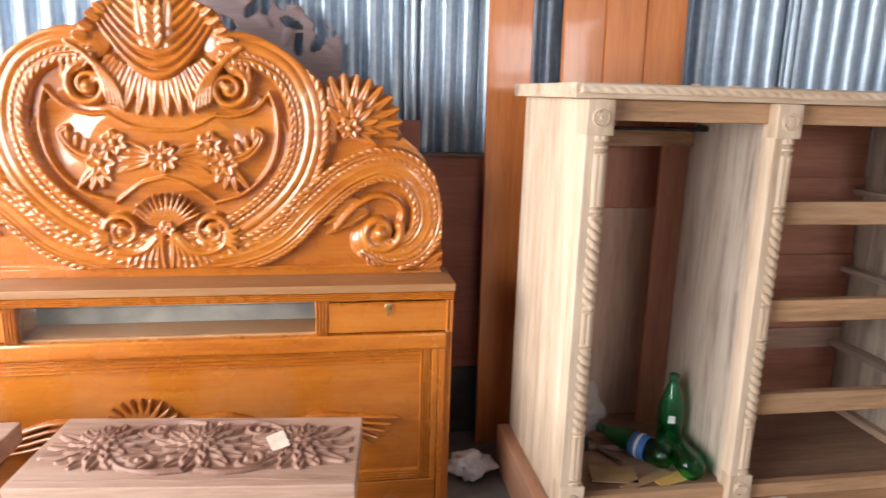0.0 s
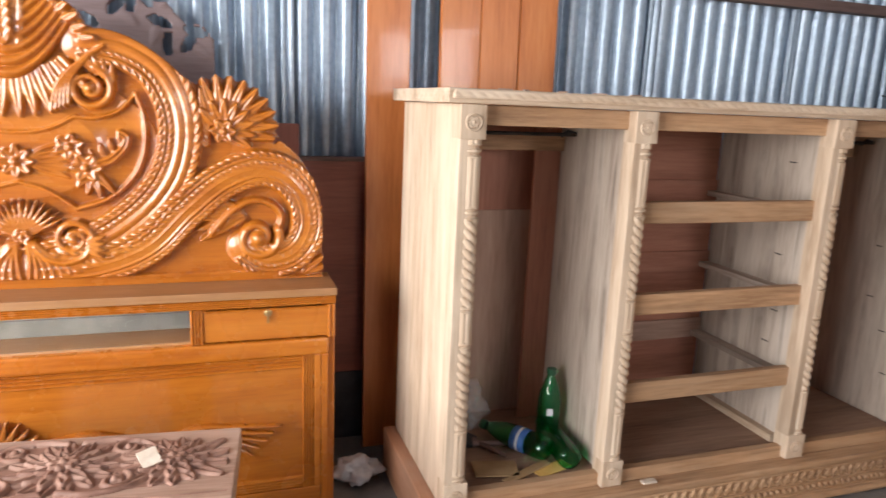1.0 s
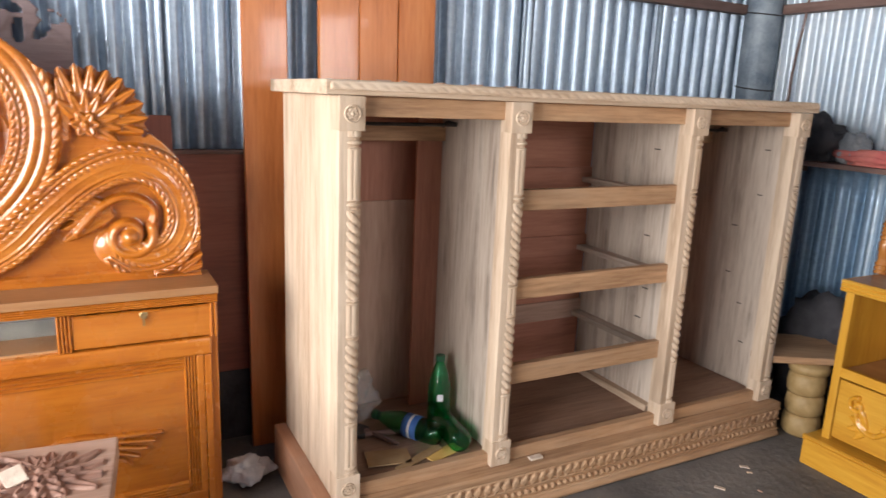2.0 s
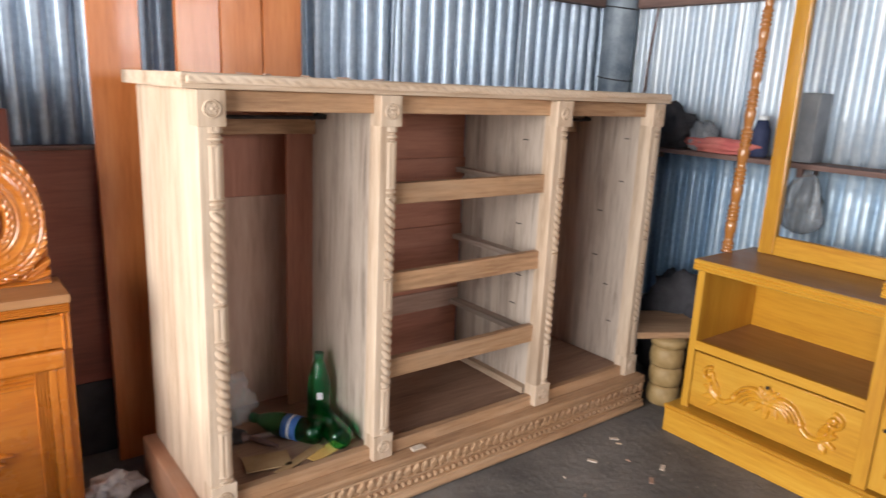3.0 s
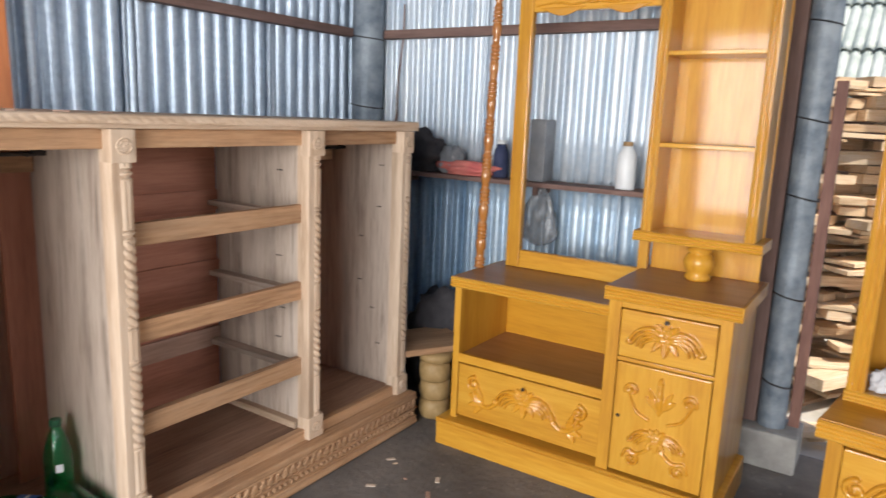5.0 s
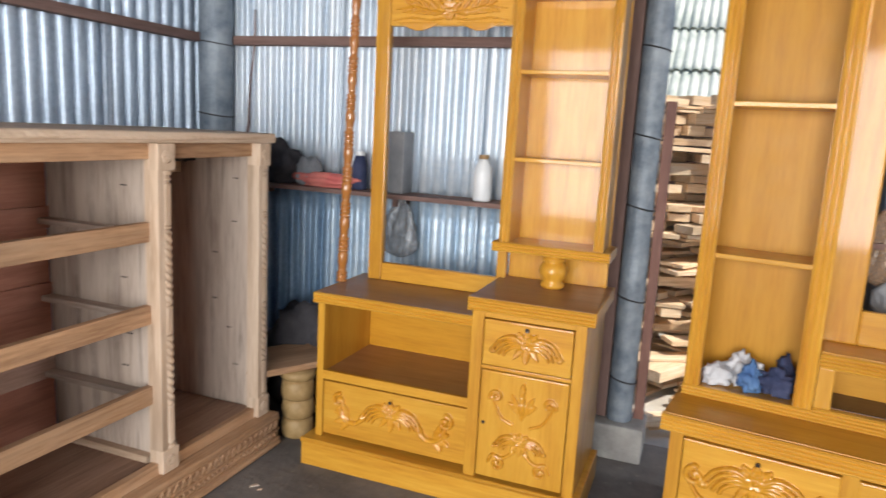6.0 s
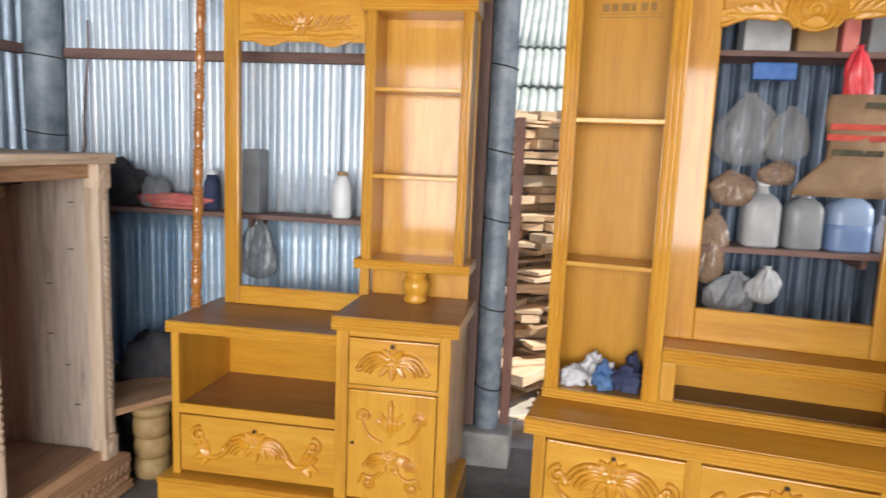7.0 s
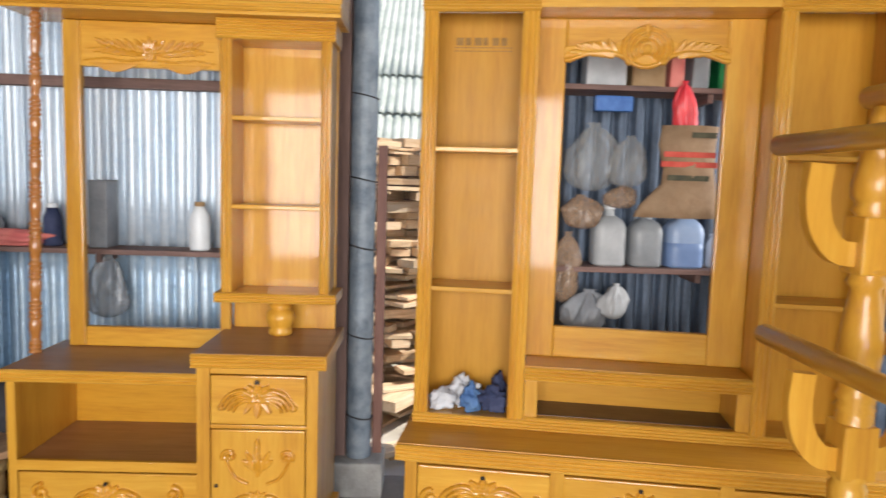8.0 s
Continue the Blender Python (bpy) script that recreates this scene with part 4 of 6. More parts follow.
def frond_motif(c, u, v, s, h, base=0.0):
    """A flower from which a drooping frond of nested ribs falls to each side."""
    for w in (-1, 1):
        for k in range(4):
            c.rib(spline([(u + w * 0.014 * s, v - 0.006 * s * k), (u + w * (0.052 - 0.003 * k) * s, v + (0.018 - 0.013 * k) * s), (u + w * (0.098 - 0.008 * k) * s, v + (0.002 - 0.014 * k) * s), (u + w * (0.134 - 0.017 * k) * s, v - (0.046 + 0.004 * k) * s)]), 0.0085 * s, h * (1 - 0.08 * k), base, 0.25)
        c.dome(u + w * 0.126 * s, v - 0.044 * s, 0.014 * s, h * 1.05, base)
        c.petal(u + w * 0.01 * s, v - 0.01 * s, -90 + w * 32, 0.068 * s, 0.026 * s, h * 0.8, base)
        c.petal(u + w * 0.008 * s, v + 0.004 * s, 90 - w * 42, 0.045 * s, 0.026 * s, h * 0.9, base)
    c.petal(u, v, -90, 0.082 * s, 0.036 * s, h * 0.9, base)
    c.petal(u, v, 90, 0.046 * s, 0.032 * s, h * 0.9, base)
    c.flower(u, v, 0.026 * s, h * 0.9, 6, base + h * 0.3)


def scroll_motif(c, u, v, s, h, base=0.0):
    """Flower with a pair of scrolled leaves on each side."""
    c.flower(u, v, 0.035 * s, h, 6, base)
    for w in (-1, 1):
        for k in range(3):
            c.petal(u + w * 0.02 * s, v - 0.004 * s * k, 90 - w * (55 + 28 * k), 0.085 * s, 0.024 * s, h * 0.8, base)
        c.rib(spline([(u + w * 0.03 * s, v + 0.005 * s), (u + w * 0.075 * s, v + 0.035 * s), (u + w * 0.125 * s, v + 0.02 * s), (u + w * 0.14 * s, v - 0.02 * s), (u + w * 0.115 * s, v - 0.035 * s)]), 0.012 * s, h, base, 0.35, h * 0.3)
        c.dome(u + w * 0.112 * s, v - 0.026 * s, 0.014 * s, h * 1.1, base)


# ---- dressing table ----
def dressing_table():
    dt = thing("dressing_table", pose(1.815, -0.185, 0, rz=-90), "golden lacquered dressing table with an open mirror frame and side tower", "dressing table")
    D = 0.47
    Y = YELLOW
    slab("plinth", (0.014, 0.0, 0.0), (1.165, 0.46, 0.118), Y["x"], dt, bevel=0.006)
    moulding("plinth_moulding", 0.014, 1.165, 0.098, 0.119, -0.006, 0.01, 2, Y["x"], dt)
    # low part: sides, floor, drawer, opening, counter
    slab("side", (0.055, 0.045, 0.118), (0.085, D, 0.69), Y["z"], dt)
    slab("back_panel", (0.085, D - 0.012, 0.118), (0.722, D, 0.69), YBACK["x"], dt)
    slab("shelf", (0.085, 0.06, 0.378), (0.722, D - 0.012, 0.401), TOPBROWN["x"], dt, "brown laminated shelf")
    slab("shelf_edge", (0.085, 0.042, 0.371), (0.722, 0.06, 0.408), Y["x"], dt)
    dr = slab("drawer", (0.089, 0.046, 0.135), (0.719, 0.3, 0.363), Y["x"], dt, bevel=0.005)
    c = Carving(0.1, 0.70, 0.145, 0.36, 0.003)
    frond_motif(c, 0.40, 0.285, 1.0, 0.022)
    for w in (-1, 1):
        c.rib(spline([(0.40 + w * 0.12, 0.235), (0.40 + w * 0.165, 0.205), (0.40 + w * 0.215, 0.225), (0.40 + w * 0.235, 0.275)]), 0.011, 0.020, 0, 0.2)
        c.volute(0.40 + w * 0.232, 0.292, 0.030, 90, 1.3, 0.010, 0.020, 0, -w)
        for k in range(4):
            c.petal(0.40 + w * 0.19, 0.215, 90 - w * (20 + 42 * k), 0.075 - 0.006 * k, 0.030, 0.020)
    c.mesh("drawer_carving", 0.0, CARVED["x"], dr, "raised scroll and flower carving").location = (0, 0.0462, 0)
    lock = part("lock", lathe_bm([(0.007, 0), (0.007, 0.003)], 12), DARKHOLE, dr)
    lock.matrix_local = pose(0.40, 0.026, 0.332, 90)
    slab("counter", (0.046, 0.04, 0.702), (0.73, D, 0.734), TOPBROWN["x"], dt, "brown laminated counter top")
    moulding("counter_edge", 0.042, 0.73, 0.69, 0.7335, 0.028, 0.05, 3, Y["x"], dt)
    slab("counter_end", (0.040, 0.032, 0.69), (0.0455, D, 0.7335), Y["y"], dt)
    # tower: sides, drawer, door, counter
    slab("side", (0.722, 0.012, 0.118), (0.768, D, 0.765), Y["z"], dt)
    slab("side", (1.10, 0.012, 0.118), (1.14, D, 0.765), Y["z"], dt)
    slab("rail", (0.768, 0.016, 0.742), (1.10, 0.04, 0.765), Y["x"], dt)
    slab("rail", (0.768, 0.016, 0.548), (1.10, 0.04, 0.562), Y["x"], dt)
    dr2 = slab("drawer", (0.771, 0.010, 0.566), (1.097, 0.3, 0.738), Y["x"], dt, bevel=0.005)
    c = Carving(0.77, 1.085, 0.57, 0.735, 0.003)
    frond_motif(c, 0.934, 0.672, 0.98, 0.024)
    c.mesh("drawer_carving", 0.0, CARVED["x"], dr2, "raised scroll and flower carving").location = (0, 0.0102, 0)
    lock = part("lock", lathe_bm([(0.008, 0), (0.008, 0.003)], 12), DARKHOLE, dr2)
    lock.matrix_local = pose(0.935, -0.01, 0.722, 90)
    door = slab("door", (0.771, 0.012, 0.130), (1.097, 0.034, 0.545), Y["z"], dt, bevel=0.005)
    c = Carving(0.78, 1.08, 0.15, 0.53, 0.003)
    for k in range(5):
        c.petal(0.934, 0.375 + 0.012 * abs(k - 2), 90 + 26 * (k - 2), 0.125 - 0.028 * abs(k - 2), 0.026, 0.013)
    for k in range(4):
        c.petal(0.934, 0.40 + 0.025 * k, 90, 0.045, 0.022, 0.014, 0.012)
    frond_motif(c, 0.934, 0.298, 0.74, 0.019)
    for w in (-1, 1):
        c.volute(0.934 + w * 0.098, 0.452, 0.026, 200 if w < 0 else -20, 1.2, 0.008, 0.014, 0, w)
        c.rib(spline([(0.934 + w * 0.035, 0.355), (0.934 + w * 0.075, 0.375), (0.934 + w * 0.10, 0.415), (0.934 + w * 0.118, 0.455)]), 0.007, 0.012, 0, 0.2)
        c.rib(spline([(0.934 + w * 0.02, 0.25), (0.934 + w * 0.06, 0.22), (0.934 + w * 0.10, 0.225), (0.934 + w * 0.115, 0.195)]), 0.008, 0.014, 0, 0.2)
        c.volute(0.934 + w * 0.082, 0.192, 0.026, 90, 1.3, 0.008, 0.015, 0, w)
    c.mesh("door_carving", 0.0, CARVED["z"], door, "raised scroll and leaf carving").location = (0, 0.0122, 0)
    lock = part("lock", lathe_bm([(0.007, 0), (0.007, 0.003)], 12), DARKHOLE, door)
    lock.matrix_local = pose(0.79, 0.012, 0.343, 90)
    moulding("counter_edge", 0.708, 1.165, 0.765, 0.8145, -0.008, 0.03, 4, Y["x"], dt)
    slab("counter", (0.71, 0.0, 0.775), (1.163, D, 0.816), TOPBROWN["x"], dt, "brown laminated counter top")
    slab("counter_end", (1.1635, -0.004, 0.765), (1.169, D, 0.8145), Y["y"], dt)
    # open mirror frame
    F, B = 0.375, 0.41
    slab("frame_stile", (0.105, F, 0.735), (0.170, B, 1.985), Y["z"], dt, bevel=0.006)
    slab("frame_stile", (0.695, F, 0.735), (0.735, B, 1.985), Y["z"], dt, bevel=0.006)
    slab("frame_rail", (0.170, F + 0.002, 0.735), (0.695, B, 0.813), Y["x"], dt, bevel=0.006)
    slab("frame_header", (0.170, F + 0.002, 1.815), (0.695, B, 1.985), Y["x"], dt, bevel=0.006)
    c = Carving(-0.262, 0.262, 1.78, 1.965, 0.0032)
    wav = 1.812 + 0.018 * np.cos(2 * math.pi * c.u / 0.262)
    c.h = np.where((c.v > wav) & (c.v < 1.83), 0.006, c.h)
    for w in (-1, 1):
        for k in range(5):
            c.petal(w * (0.015 + 0.036 * k), 1.868 + 0.006 * k, 90 - w * (38 + 5 * k), 0.068 - 0.004 * k, 0.022, 0.012)
            c.petal(w * (0.02 + 0.036 * k), 1.868 + 0.004 * k, 90 - w * (98 + 3 * k), 0.070 - 0.005 * k, 0.020, 0.012)
        c.rib(spline([(w * 0.01, 1.862), (w * 0.08, 1.872), (w * 0.16, 1.888), (w * 0.235, 1.880)]), 0.006, 0.014, 0, 0.4)
        c.rib(spline([(w * 0.02, 1.845), (w * 0.09, 1.838), (w * 0.17, 1.846), (w * 0.245, 1.836)]), 0.006, 0.010, 0, 0.3)
    for k in range(5):
        c.petal(0.0, 1.862, 90 + 24 * (k - 2), 0.07 - 0.007 * abs(k - 2), 0.026, 0.016)
    c.flower(0.0, 1.858, 0.026, 0.014, 6, 0.008)
    c.mesh("header_carving", 0.0, CARVED["x"], dt, "wavy carved header").location = (0.4325, F + 0.002, 0)
    # turned pole on the other side
    prof, z = [], 0.0
    pattern = [(0.0205, 0.011), (0.0165, 0.005), (0.0205, 0.011), (0.0165, 0.005), (0.0205, 0.011), (0.0165, 0.006), (0.0150, 0.014), (0.0165, 0.022), (0.0195, 0.022), (0.0195, 0.018), (0.0165, 0.008), (0.0205, 0.011), (0.0165, 0.006)]
    while z < 1.23:
        k = 1.12 - 0.2 * z / 1.25
        for r, dz in pattern:
            prof.append((r * k, min(z, 1.25)))
            prof.append((r * k * 1.02, min(z + dz * 0.7, 1.25)))
            z += dz
    prof = [q for i, q in enumerate(prof) if i == 0 or q[1] > prof[i - 1][1]]
    pole = part("turned_pole", lathe_bm(prof, 20), AMBER["z"], dt, "glossy reddish turned pole", True)
    pole.matrix_local = pose(0.036, 0.265, 0.734, 0, 1.6, 0)
    # side tower above its counter: vase foot, case, shelves
    part("vase_support", lathe_bm([(0.040, 0), (0.046, 0.006), (0.046, 0.018), (0.038, 0.026), (0.047, 0.040), (0.054, 0.058), (0.055, 0.070), (0.050, 0.088), (0.040, 0.100), (0.037, 0.104), (0.044, 0.109), (0.044, 0.118), (0.034, 0.122), (0.036, 0.132)], 32), Y["z"], dt, smooth=True).location = (0.945, 0.315, 0.816)
    slab("tower_back", (0.735, 0.425, 0.816), (1.14, 0.44, 1.985), YELLOW["z"], dt)
    moulding("tower_foot", 0.712, 1.165, 0.948, 0.985, 0.235, 0.44, 3, Y["x"], dt)
    upright_moulding("tower_stile", 0.735, 0.772, 0.985, 1.912, 0.255, 0.425, 2, Y["z"], dt)
    upright_moulding("tower_stile", 1.098, 1.135, 0.985, 1.912, 0.255, 0.425, 2, Y["z"], dt)
    moulding("tower_top", 0.72, 1.15, 1.912, 1.985, 0.245, 0.425, 6, Y["x"], dt)
    for z in (1.314, 1.64):
        slab("tower_shelf", (0.772, 0.262, z - 0.016), (1.098, 0.425, z), Y["x"], dt)
    # cornice across the top
    slab("cornice_base", (-0.02, 0.20, 1.986), (1.175, 0.45, 2.0), Y["x"], dt)
    moulding("cornice", -0.02, 1.175, 2.0, 2.035, 0.19, 0.45, 2, Y["x"], dt)
    slab("cornice_board", (-0.02, 0.215, 2.035), (1.175, 0.45, 2.17), Y["x"], dt, bevel=0.006)
    c = Carving(-0.58, 0.58, 2.035, 2.16, 0.0045)
    for k in (-0.4, 0.0, 0.4):
        scroll_motif(c, k, 2.095, 1.2, 0.014)
    c.mesh("cornice_carving", 0.0, CARVED["x"], dt, "carved scrolls on the cornice").location = (0.5775, 0.2152, 0)
    return dt


dressing_table()


# ---- showcase ----
def showcase():
    sc = thing("showcase", pose(1.85, -1.595, 0, rz=-98.5), "golden lacquered wooden showcase with shelf towers and an open mirror frame", "showcase")
    Y = YELLOW
    W, D, F = 1.70, 0.46, 0.235
    slab("plinth", (0.0, 0.02, 0.0), (W, D, 0.09), Y["x"], sc, bevel=0.006)
    slab("base_side", (0.03, 0.03, 0.09), (0.075, D, 0.435), Y["z"], sc)
    slab("base_side", (W - 0.075, 0.03, 0.09), (W - 0.03, D, 0.435), Y["z"], sc)
    slab("base_back", (0.075, D - 0.012, 0.09), (W - 0.075, D, 0.435), Y["x"], sc)
    moulding("counter_edge", 0.0, W, 0.44, 0.497, -0.006, 0.03, 4, Y["x"], sc)
    slab("counter", (0.003, 0.012, 0.45), (W - 0.003, D, 0.5), wood_counter["x"], sc, "dusty golden-brown counter top")
    slab("base_rail", (0.075, 0.03, 0.425), (W - 0.075, 0.05, 0.44), Y["x"], sc)
    for a, b in ((0.078, 0.545), (0.59, 1.11), (1.155, W - 0.078)):
        dr = slab("drawer", (a, 0.022, 0.11), (b, 0.3, 0.42), Y["x"], sc, bevel=0.005)
        c = Carving(-0.24, 0.24, 0.12, 0.41, 0.0035)
        frond_motif(c, 0, 0.335, 1.25, 0.024)
        for w in (-1, 1):
            c.volute(w * 0.185, 0.30, 0.034, 90, 1.3, 0.012, 0.020, 0, -w)
            c.rib(spline([(w * 0.05, 0.235), (w * 0.11, 0.205), (w * 0.165, 0.23), (w * 0.20, 0.275)]), 0.011, 0.018, 0, 0.2)
        c.mesh("drawer_carving", 0.0, CARVED["x"], dr, "raised scroll and flower carving").location = ((a + b) / 2, 0.0222, 0)
        lock = part("lock", lathe_bm([(0.008, 0), (0.008, 0.003)], 12), DARKHOLE, dr)
        lock.matrix_local = pose((a + b) / 2, 0.01, 0.395, 90)
    for x in (0.5675, 1.1325):
        slab("base_stile", (x - 0.024, 0.016, 0.09), (x + 0.024, 0.05, 0.44), Y["z"], sc)
    # two shelf towers
    for x0 in (0.026, 1.262):
        x1 = x0 + 0.41
        slab("tower_side", (x0, F + 0.02, 0.5), (x0 + 0.02, D, 2.08), Y["z"], sc)
        slab("tower_side", (x1 - 0.02, F + 0.02, 0.5), (x1, D, 2.08), Y["z"], sc)
        slab("tower_back", (x0 + 0.02, D - 0.014, 0.5), (x1 - 0.02, D - 0.002, 2.08), YBACK["z"], sc)
        upright_moulding("tower_stile", x0 - 0.004, x0 + 0.05, 0.54, 2.035, F - 0.004, F + 0.02, 3, Y["z"], sc)
        upright_moulding("tower_stile", x1 - 0.056, x1 + 0.004, 0.54, 2.035, F - 0.004, F + 0.02, 3, Y["z"], sc)
        moulding("tower_foot", x0 - 0.006, x1 + 0.006, 0.5, 0.54, F - 0.01, F + 0.02, 3, Y["x"], sc)
        moulding("tower_top", x0 - 0.006, x1 + 0.006, 2.035, 2.085, F - 0.01, F + 0.02, 4, Y["x"], sc)
        slab("tower_floor", (x0 + 0.02, F + 0.02, 0.5), (x1 - 0.02, D - 0.014, 0.535), Y["x"], sc)
        for z in (1.028, 1.552):
            slab("tower_shelf", (x0 + 0.02, F + 0.012, z - 0.018), (x1 - 0.02, D - 0.014, z), Y["x"], sc)
        slab("tower_cap", (x0, F, 2.085), (x1, D, 2.1), Y["x"], sc)
    # pencilled bars on the back of one tower
    for i, w in enumerate((0.028, 0.022, 0.03, 0.018, 0.026, 0.022)):
        slab("pencil_mark", (0.12 + i * 0.035, D - 0.0145, 1.955), (0.12 + i * 0.035 + w, D - 0.0142, 1.985), PENCIL, sc, bevel=0)
    for z in (1.945, 1.932):
        slab("pencil_mark", (0.11, D - 0.0145, z), (0.34, D - 0.0142, z + 0.003), PENCIL, sc, bevel=0)
    # low niche between the towers
    a, b = 0.442, 1.256
    moulding("niche_foot", a, b, 0.5, 0.55, F - 0.01, F + 0.03, 4, Y["x"], sc)
    moulding("niche_top_edge", a, b, 0.69, 0.742, F - 0.01, F + 0.03, 4, Y["x"], sc)
    slab("niche_top", (a, F + 0.006, 0.705), (b, D, 0.745), wood_counter["x"], sc, "dusty golden-brown shelf")
    for x in (a, b - 0.05):
        slab("niche_side", (x, F, 0.55), (x + 0.05, D, 0.69), Y["z"], sc)
    slab("niche_back", (a + 0.05, D - 0.02, 0.5), (b - 0.05, D - 0.008, 0.705), YBACK["x"], sc)
    # the niche's inner shade is put into the floor's dark brown
    slab("niche_floor", (a + 0.05, F + 0.03, 0.53), (b - 0.05, D - 0.02, 0.552), SHADEBROWN["x"], sc, "brown niche floor with the shade put into its colour")
    # mirror frame standing open
    m0, m1, mf, mb = 0.437, 1.261, 0.40, 0.435
    g0, g1 = 0.545, 1.132
    slab("frame_stile", (m0, mf, 0.745), (g0, mb, 2.05), Y["z"], sc, bevel=0.006)
    slab("frame_stile", (g1, mf, 0.745), (m1, mb, 2.05), Y["z"], sc, bevel=0.006)
    slab("frame_rail", (g0, mf + 0.002, 0.745), (g1, mb, 0.868), Y["x"], sc, bevel=0.006)
    slab("frame_header", (g0, mf + 0.002, 1.93), (g1, mb, 2.05), Y["x"], sc, bevel=0.006)
    c = Carving(0, 0.30, 1.86, 2.045, 0.0032)
    bottom = 1.885 + 0.030 * np.sin(math.pi * np.clip((c.u - 0.045) / 0.235, 0, 1)) - 0.024 * np.exp(-(c.u / 0.055) ** 2)
    crown = 1.945 + 0.085 * np.exp(-(c.u / 0.085) ** 2) + 0.020 * np.exp(-((c.u - 0.20) / 0.055) ** 2)
    c.h = np.where((c.v > bottom) & (c.v < crown), 0.008, c.h)
    us = np.linspace(0, 0.295, 60)
    low_line = np.stack([us, np.interp(us, c.u[0], bottom[0]) + 0.008], 1)
    c.rib(low_line, 0.009, 0.016, 0.004)
    for k in range(4):
        t = np.linspace(-0.2, math.pi * 0.62, 24)
        r = 0.082 - 0.019 * k
        c.rib(np.stack([r * 1.05 * np.cos(t - 0.55), 1.935 + r * np.sin(t - 0.55) * 0.95], 1), 0.008, 0.016, 0.010)
    c.dome(0.0, 1.935, 0.020, 0.022, 0.012)
    for k in range(5):
        c.petal(0.105 + 0.026 * k, 1.915 + 0.004 * k, 58 - 9 * k, 0.068 - 0.003 * k, 0.024, 0.016, 0.008)
        c.petal(0.115 + 0.030 * k, 1.905 + 0.005 * k, 12 - 4 * k, 0.055, 0.018, 0.013, 0.010)
    c.mesh("header_carving", 0.0, Y["x"], sc, "wavy carved crest of the mirror frame", True).location = ((g0 + g1) / 2, mf + 0.001, 0)
    slab("top_board", (0.03, F - 0.02, 2.1), (W - 0.03, D, 2.13), Y["x"], sc)
    slab("canopy", (m0, F, 2.05), (m1, D, 2.1), Y["x"], sc)
    return sc


wood_counter = woods("golden_brown_counter", (0.44, 0.185, 0.012), (0.55, 0.25, 0.018), (0.62, 0.31, 0.032), rough=0.4, coat=0.1, spec=0.3, dust=0.06, vary=0.03, bump=0.05)
# brown darkened to hold the shade inside the niche
SHADEBROWN = woods("shaded_brown_board", (0.05, 0.022, 0.01), (0.085, 0.04, 0.018), (0.12, 0.06, 0.028), rough=0.4, vary=0.03, bump=0.05)
PENCIL = plain("brown_pencil", (0.25, 0.13, 0.03), (0.32, 0.18, 0.05), 0.8, 30)
showcase()


# ---- planks and boards against the tin ----
def leaning_plank(x, w, h, y, lean, label):
    p = slab("plank", (-w / 2, -0.012, 0), (w / 2, 0.012, h), PLANKW["z"], None, label, 0.004)
    p.matrix_world = pose(x, y, 0, -lean)
    return tagged(p, label, "plank", "planks against the wall")


leaning_plank(0.018, 0.155, 2.45, 0.735, 1.6, "tall glossy orange wooden plank leaning on the tin wall")
for x in (0.287, 0.440, 0.595):
    leaning_plank(x, 0.151, 2.35, 0.755, 1.3, "glossy orange wooden plank standing behind the raw cabinet")
tagged(slab("maroon_board", (-2.4, 0.815, 0.28), (-0.02, 0.845, 1.09), MAROON["x"]), "maroon plywood board fixed to the tin wall", "board", kind="structure")
tagged(slab("trim_board_edge", (-2.4, 0.805, 1.09), (-0.02, 0.85, 1.105), BEAMW["x"]), "dark top edge of the maroon board", "trim", kind="structure")
tagged(slab("maroon_board", (-1.6, 0.78, 0.0), (-0.29, 0.803, 1.22), MAROON["z"]), "maroon board standing behind the headboard", "board")
tagged(slab("dark_foot_slab", (-2.4, 0.82, 0.0), (-0.02, 0.84, 0.278), DARKBAG), "near-black slab along the foot of the wall", "boarding", kind="structure")


def fret_panel():
    c = Carving(-0.75, 0.75, 0.0, 1.0, 0.006, 0.0)
    U, V = c.u, c.v
    edge = 0.985 - 0.30 * np.clip((np.abs(U) - 0.12) / 0.5, 0, 1.4) + 0.012 * np.cos(U * 60)
    keep = (V < edge) & (U > -0.02) & (U < 0.56)
    for i in range(26):
        u, v, a = 0.02 + 0.021 * i, 0.62 + 0.34 * abs(math.sin(i * 2.3)) * (1 - 0.6 * (0.02 + 0.021 * i)), i * 1.9
        x, y = (U - u) * math.cos(a) + (V - v) * math.sin(a), -(U - u) * math.sin(a) + (V - v) * math.cos(a)
        keep &= ~((x / 0.034) ** 2 + (y / 0.013) ** 2 < 1)
        c.petal(u, v, math.degrees(a) + 90, 0.08, 0.03, 0.008)
    c.h = np.maximum(c.h, 0)
    p = c.mesh("fretwork_panel", 0.022, MAUVE["x"], None, "", False, keep)
    p.matrix_world = pose(-1.12, 0.74, 0.77, -3)
    return tagged(p, "dull mauve primed fretwork headboard panel behind the headboard", "panel")


fret_panel()
tagged(slab("panel_stand", (-1.7, 0.70, 0.0), (-0.55, 0.765, 0.768), BEAMW["x"]), "dark timber trestle under the fretwork panel", "trestle")


